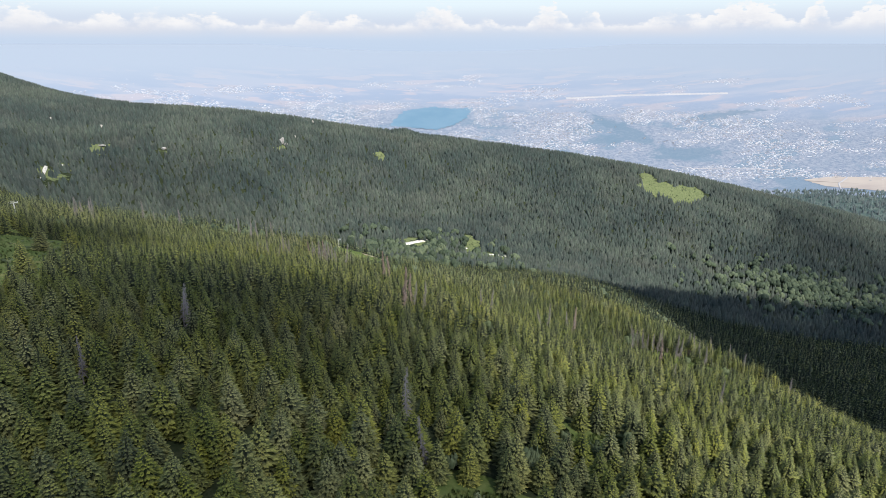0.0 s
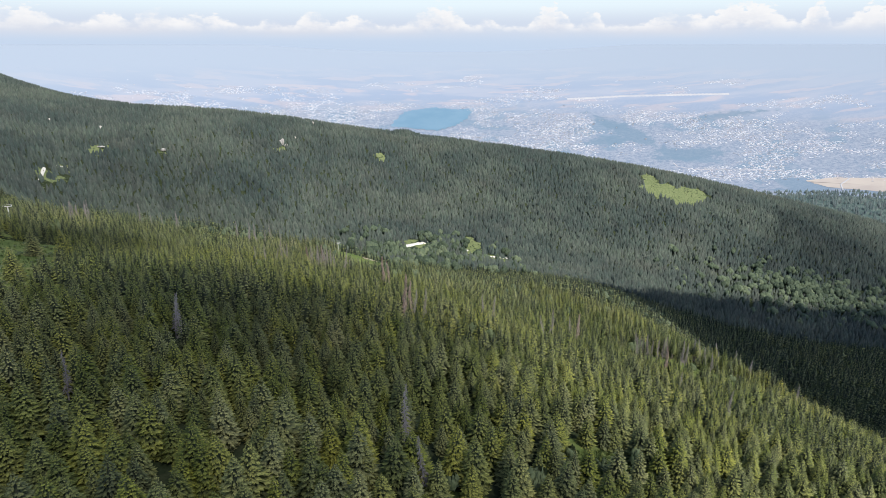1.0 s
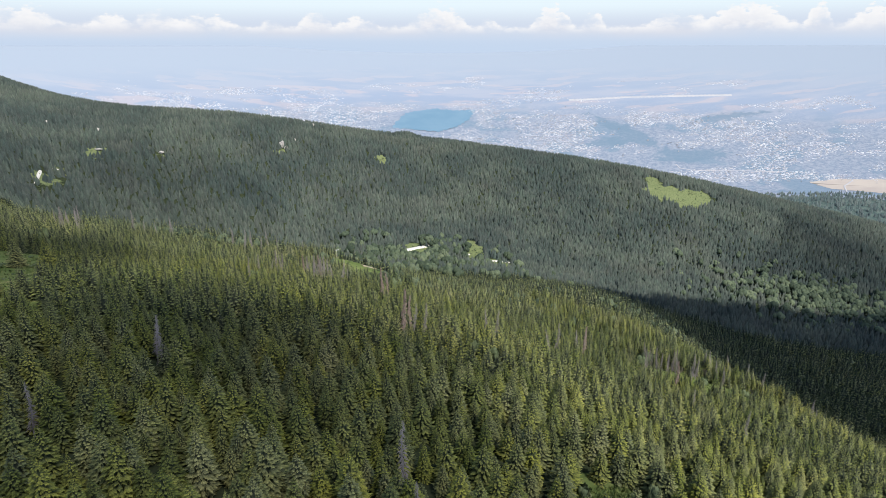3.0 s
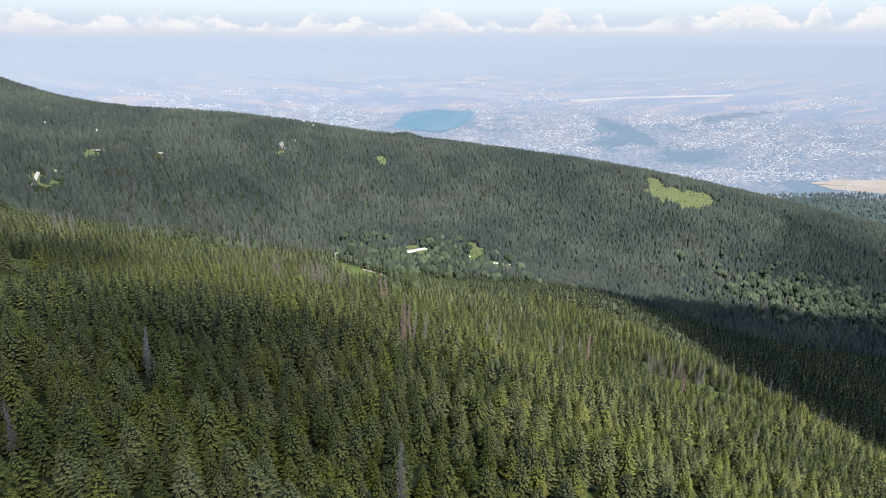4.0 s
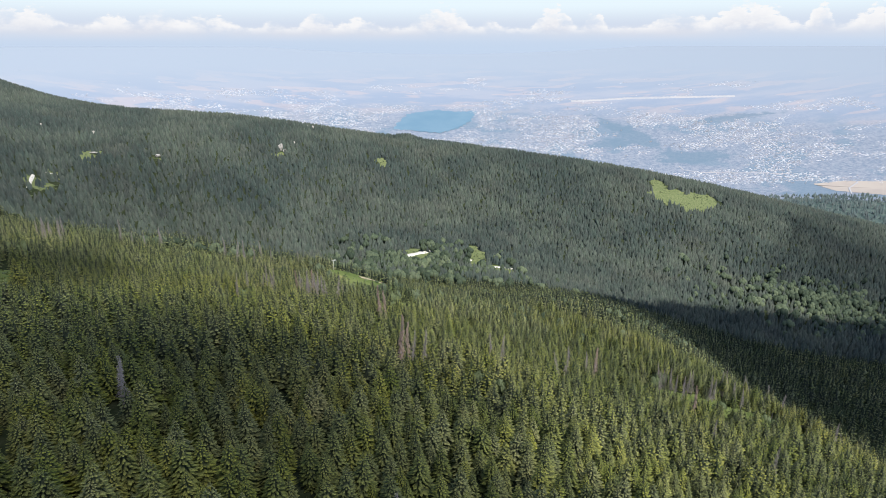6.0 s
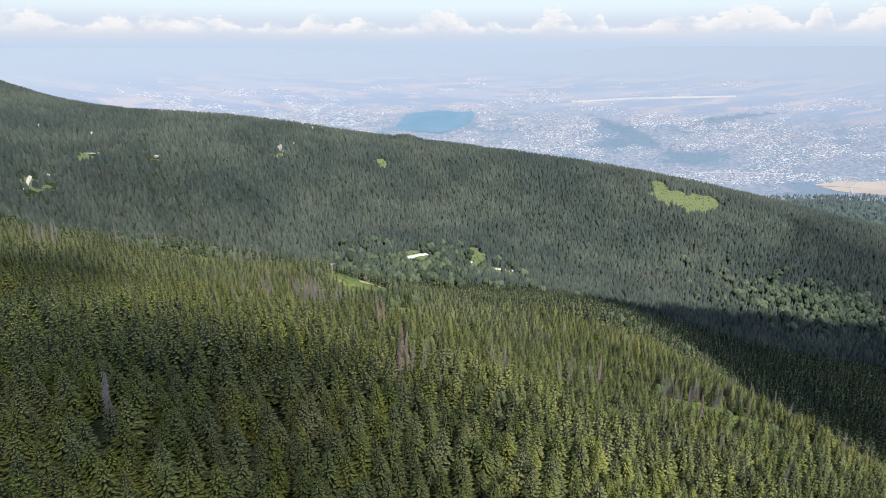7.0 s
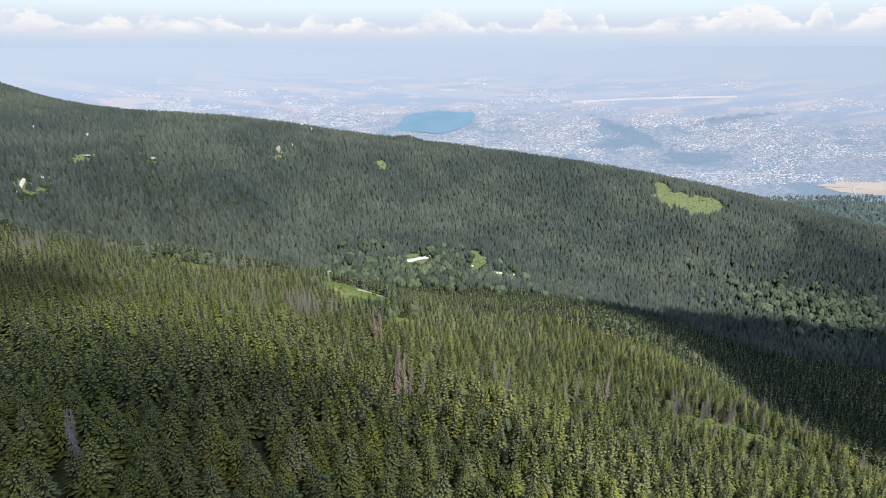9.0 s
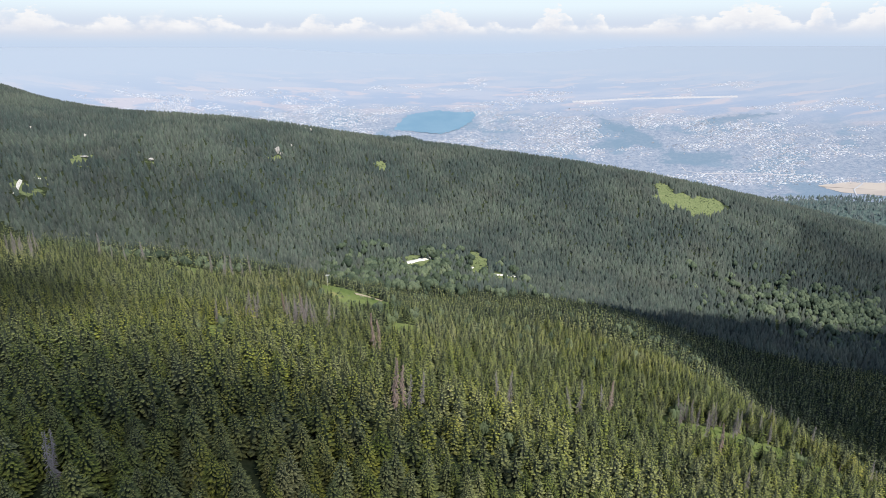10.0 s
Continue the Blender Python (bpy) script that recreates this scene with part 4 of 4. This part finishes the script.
def city():
    """Houses, sheds and blocks in uneven quarters over the plain."""
    r = np.random.default_rng(5)
    n = 100000
    A, Rr = np.radians(r.uniform(-33, 40, n)), 2850 + 1500 * r.random(n)
    X, Y = Rr * np.sin(A), Rr * np.cos(A)
    q = np.array([quarter(x, y) for x, y in zip(X, Y)])
    band = smooth(2900, 3050, Rr) * (1 - smooth(3700, 4250, Rr))
    keep = (1.55 * q + 0.92 * band + 0.25 * smooth(200, -900, X) * smooth(3450, 3600, Rr) - 1.3 * park(X, Y) > 0.60 + 0.70 * r.random(n)) & ~in_teal_patch(X, Y) & ~((X > 1400) & (Y < 2650) & (Rr < 3040))
    X, Y, Rr = X[keep], Y[keep], Rr[keep]
    m = len(X)
    tall = r.random(m) < 0.11
    W, D = np.where(tall, r.uniform(2.5, 5, m), r.uniform(2.5, 10, m)), np.where(tall, r.uniform(2.5, 5, m), r.uniform(2.5, 6, m))
    H = np.where(tall, r.uniform(1.0, 2.6, m), r.uniform(0.2, 0.7, m))
    ang = -0.35 * np.round(r.random(m)) + r.normal(0, 0.1, m)
    V = np.array([(-.5, -.5, -.2), (.5, -.5, -.2), (.5, .5, -.2), (-.5, .5, -.2), (-.5, -.5, 1), (.5, -.5, 1), (.5, .5, 1), (-.5, .5, 1)])
    F = np.array([(0, 1, 5, 4), (1, 2, 6, 5), (3, 0, 4, 7), (4, 5, 6, 7)])
    lab = r.random(m)
    for pick, mat, name, label in ((lab < 0.90, M_CITY, "city_blocks", "pale hazed buildings spread over the plain"), (lab >= 0.90, M_ROOF, "city_houses", "low houses with red roofs, dulled by haze in their colour")):
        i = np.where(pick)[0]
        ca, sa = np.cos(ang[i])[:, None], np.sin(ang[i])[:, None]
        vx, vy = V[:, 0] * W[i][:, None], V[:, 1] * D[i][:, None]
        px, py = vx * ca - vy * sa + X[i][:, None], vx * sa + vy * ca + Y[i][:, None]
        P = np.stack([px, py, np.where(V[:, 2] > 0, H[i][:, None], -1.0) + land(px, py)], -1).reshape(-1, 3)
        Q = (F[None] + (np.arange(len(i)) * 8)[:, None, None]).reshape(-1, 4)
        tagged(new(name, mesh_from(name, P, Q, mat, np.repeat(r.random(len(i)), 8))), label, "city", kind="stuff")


def apartment_block(w, d, h):
    root = tagged(new("apartment_block"), "pale slab block of flats in the city", "apartment block", "blocks of flats")
    bm = bmesh.new()
    box(bm, 0, 0, h / 2 - 1, w, d, h + 2)
    part("wall", done(bm, "wall", M_BLOCK), root)
    bm = bmesh.new()
    box(bm, 0, 0, h + 0.25, w + 0.6, d + 0.6, 0.5)
    box(bm, w * 0.2, 0, h + 1.0, w * 0.2, d * 0.4, 1.4)
    part("roof", done(bm, "roof", M_ROOFING), root)
    return root


def tower_quarters():
    first = [apartment_block(9, 4, 3.0), apartment_block(5, 3, 3.6), apartment_block(12, 4, 2.6), apartment_block(4, 3, 4.6)]
    r = random.Random(8)
    spots = []
    while len(spots) < 240:
        a, q = radians(r.uniform(-26, 36)), r.gauss(3420, 260)
        x, y = q * math.sin(a), q * math.cos(a)
        if q > 2950 and not in_teal_patch(x, y) and quarter(x, y) + 0.7 * math.exp(-((x - 700) / 1300) ** 2) > r.uniform(0.45, 1.0):
            spots.append((x, y))
    for i, (x, y) in enumerate(spots):
        m = pose(x, y, land_z(x, y), 0, 0, r.choice((0, -20, -30, 4)) + r.gauss(0, 6))
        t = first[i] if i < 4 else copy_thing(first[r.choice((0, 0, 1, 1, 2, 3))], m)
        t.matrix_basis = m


tower_quarters()
city()


# ---------------------------------------------------------------- clouds out of view that shade the mountain
def cloud(label, x, y, a, b, deg, thin, seed):
    """A flat-based cumulus, unseen, set high up between the sun and the place (x, y) on the land to shade it."""
    z0 = land_z(x, y)
    k = 1500 / SUN_DIR.z
    c = Vector((x, y, z0)) + SUN_DIR * k
    bm = bmesh.new()
    bmesh.ops.create_icosphere(bm, subdivisions=5, radius=1.0)
    o = Vector((seed * 7.3, seed * 3.1, 0))
    turn = Matrix.Rotation(radians(deg), 3, "Z")
    for v in bm.verts:
        d = v.co.copy()
        q = 1 + 0.16 * noise.noise(d * 1.6 + o) + 0.14 * noise.noise(d * 4.0 + o) + 0.10 * noise.noise(d * 9.0 + o)
        p = turn @ Vector((d.x * a * q, d.y * b * q, max(d.z, -0.25) * min(a, b) * 0.5 * q))
        v.co = p
    ob = tagged(new("cloud", done(bm, "cloud", thin)), label, "cloud", "clouds over the mountain")
    ob.location = c


def cloud_material(name, veil, core=0.8):
    m = bpy.data.materials.new(name)
    m.use_nodes = True
    k = Nodes(m.node_tree)
    co = k.add("ShaderNodeNewGeometry").outputs["Position"]
    col = k.mix(k.noise(co, 0.01, 4.0), (0.75, 0.76, 0.78), (0.88, 0.88, 0.88))
    d = k.add("ShaderNodeBsdfDiffuse")
    k.link(col, d.inputs[0])
    shader = d.outputs[0]
    if veil < 1:
        t, mx = k.add("ShaderNodeBsdfTransparent"), k.add("ShaderNodeMixShader")
        gen = k.add("ShaderNodeVectorMath", operation="SUBTRACT")
        k.link(k.add("ShaderNodeTexCoord").outputs["Generated"], gen.inputs[0])
        gen.inputs[1].default_value = (0.5, 0.5, 0.5)
        flat = k.add("ShaderNodeVectorMath", operation="MULTIPLY")
        k.link(gen.outputs[0], flat.inputs[0])
        flat.inputs[1].default_value = (2.0, 2.0, 0.0)
        out_r = k.add("ShaderNodeVectorMath", operation="LENGTH")
        k.link(flat.outputs[0], out_r.inputs[0])
        ragged = k.noise(co, 0.02, 5.0)
        edge = k.ramp(k.math("ADD", out_r.outputs["Value"], k.math("MULTIPLY_ADD", ragged, 0.5, -0.25)), core, 1.0, 1.0, 0.0)
        k.put(mx.inputs[0], k.math("MULTIPLY", k.ramp(ragged, 0.35, 0.65, veil * 0.8, veil * 1.2), edge))
        k.link(t.outputs[0], mx.inputs[1])
        k.link(shader, mx.inputs[2])
        shader = mx.outputs[0]
    out = k.add("ShaderNodeOutputMaterial")
    k.link(shader, out.inputs[0])
    return m


M_CLOUD = cloud_material("cloud_white", 0.84, 0.88)
M_HALF = cloud_material("cloud_half_thick", 0.46, 0.45)
cloud("dense white cumulus cloud high over the valley", 455, 610, 395, 128, 3, M_CLOUD, 1)
cloud("dense white cumulus cloud high over the valley mouth", 498, 470, 175, 115, 0, M_CLOUD, 4)
M_NEAR_CLOUD = cloud_material("cloud_dense", 0.60, 0.2)
cloud("ragged white cloud high over the ridge", 640, 890, 290, 165, 60, cloud_material("cloud_soft", 0.42, 0.1), 2)
cloud("ragged white cloud high over the near slope", -48, 92, 165, 56, -4, M_NEAR_CLOUD, 3)
cloud("ragged white cloud high over the meadow", -60, 160, 105, 52, 4, M_NEAR_CLOUD, 6)
cloud("ragged white cloud high over the shoulder", -172, 250, 58, 74, 0, M_HALF, 7)
# unseen veil added to darken the far left slope
M_THIN = cloud_material("cloud_thin", 0.17, 0.4)
cloud("thin unseen cloud added to shade the far slope", -400, 740, 210, 220, 0, M_THIN, 8)
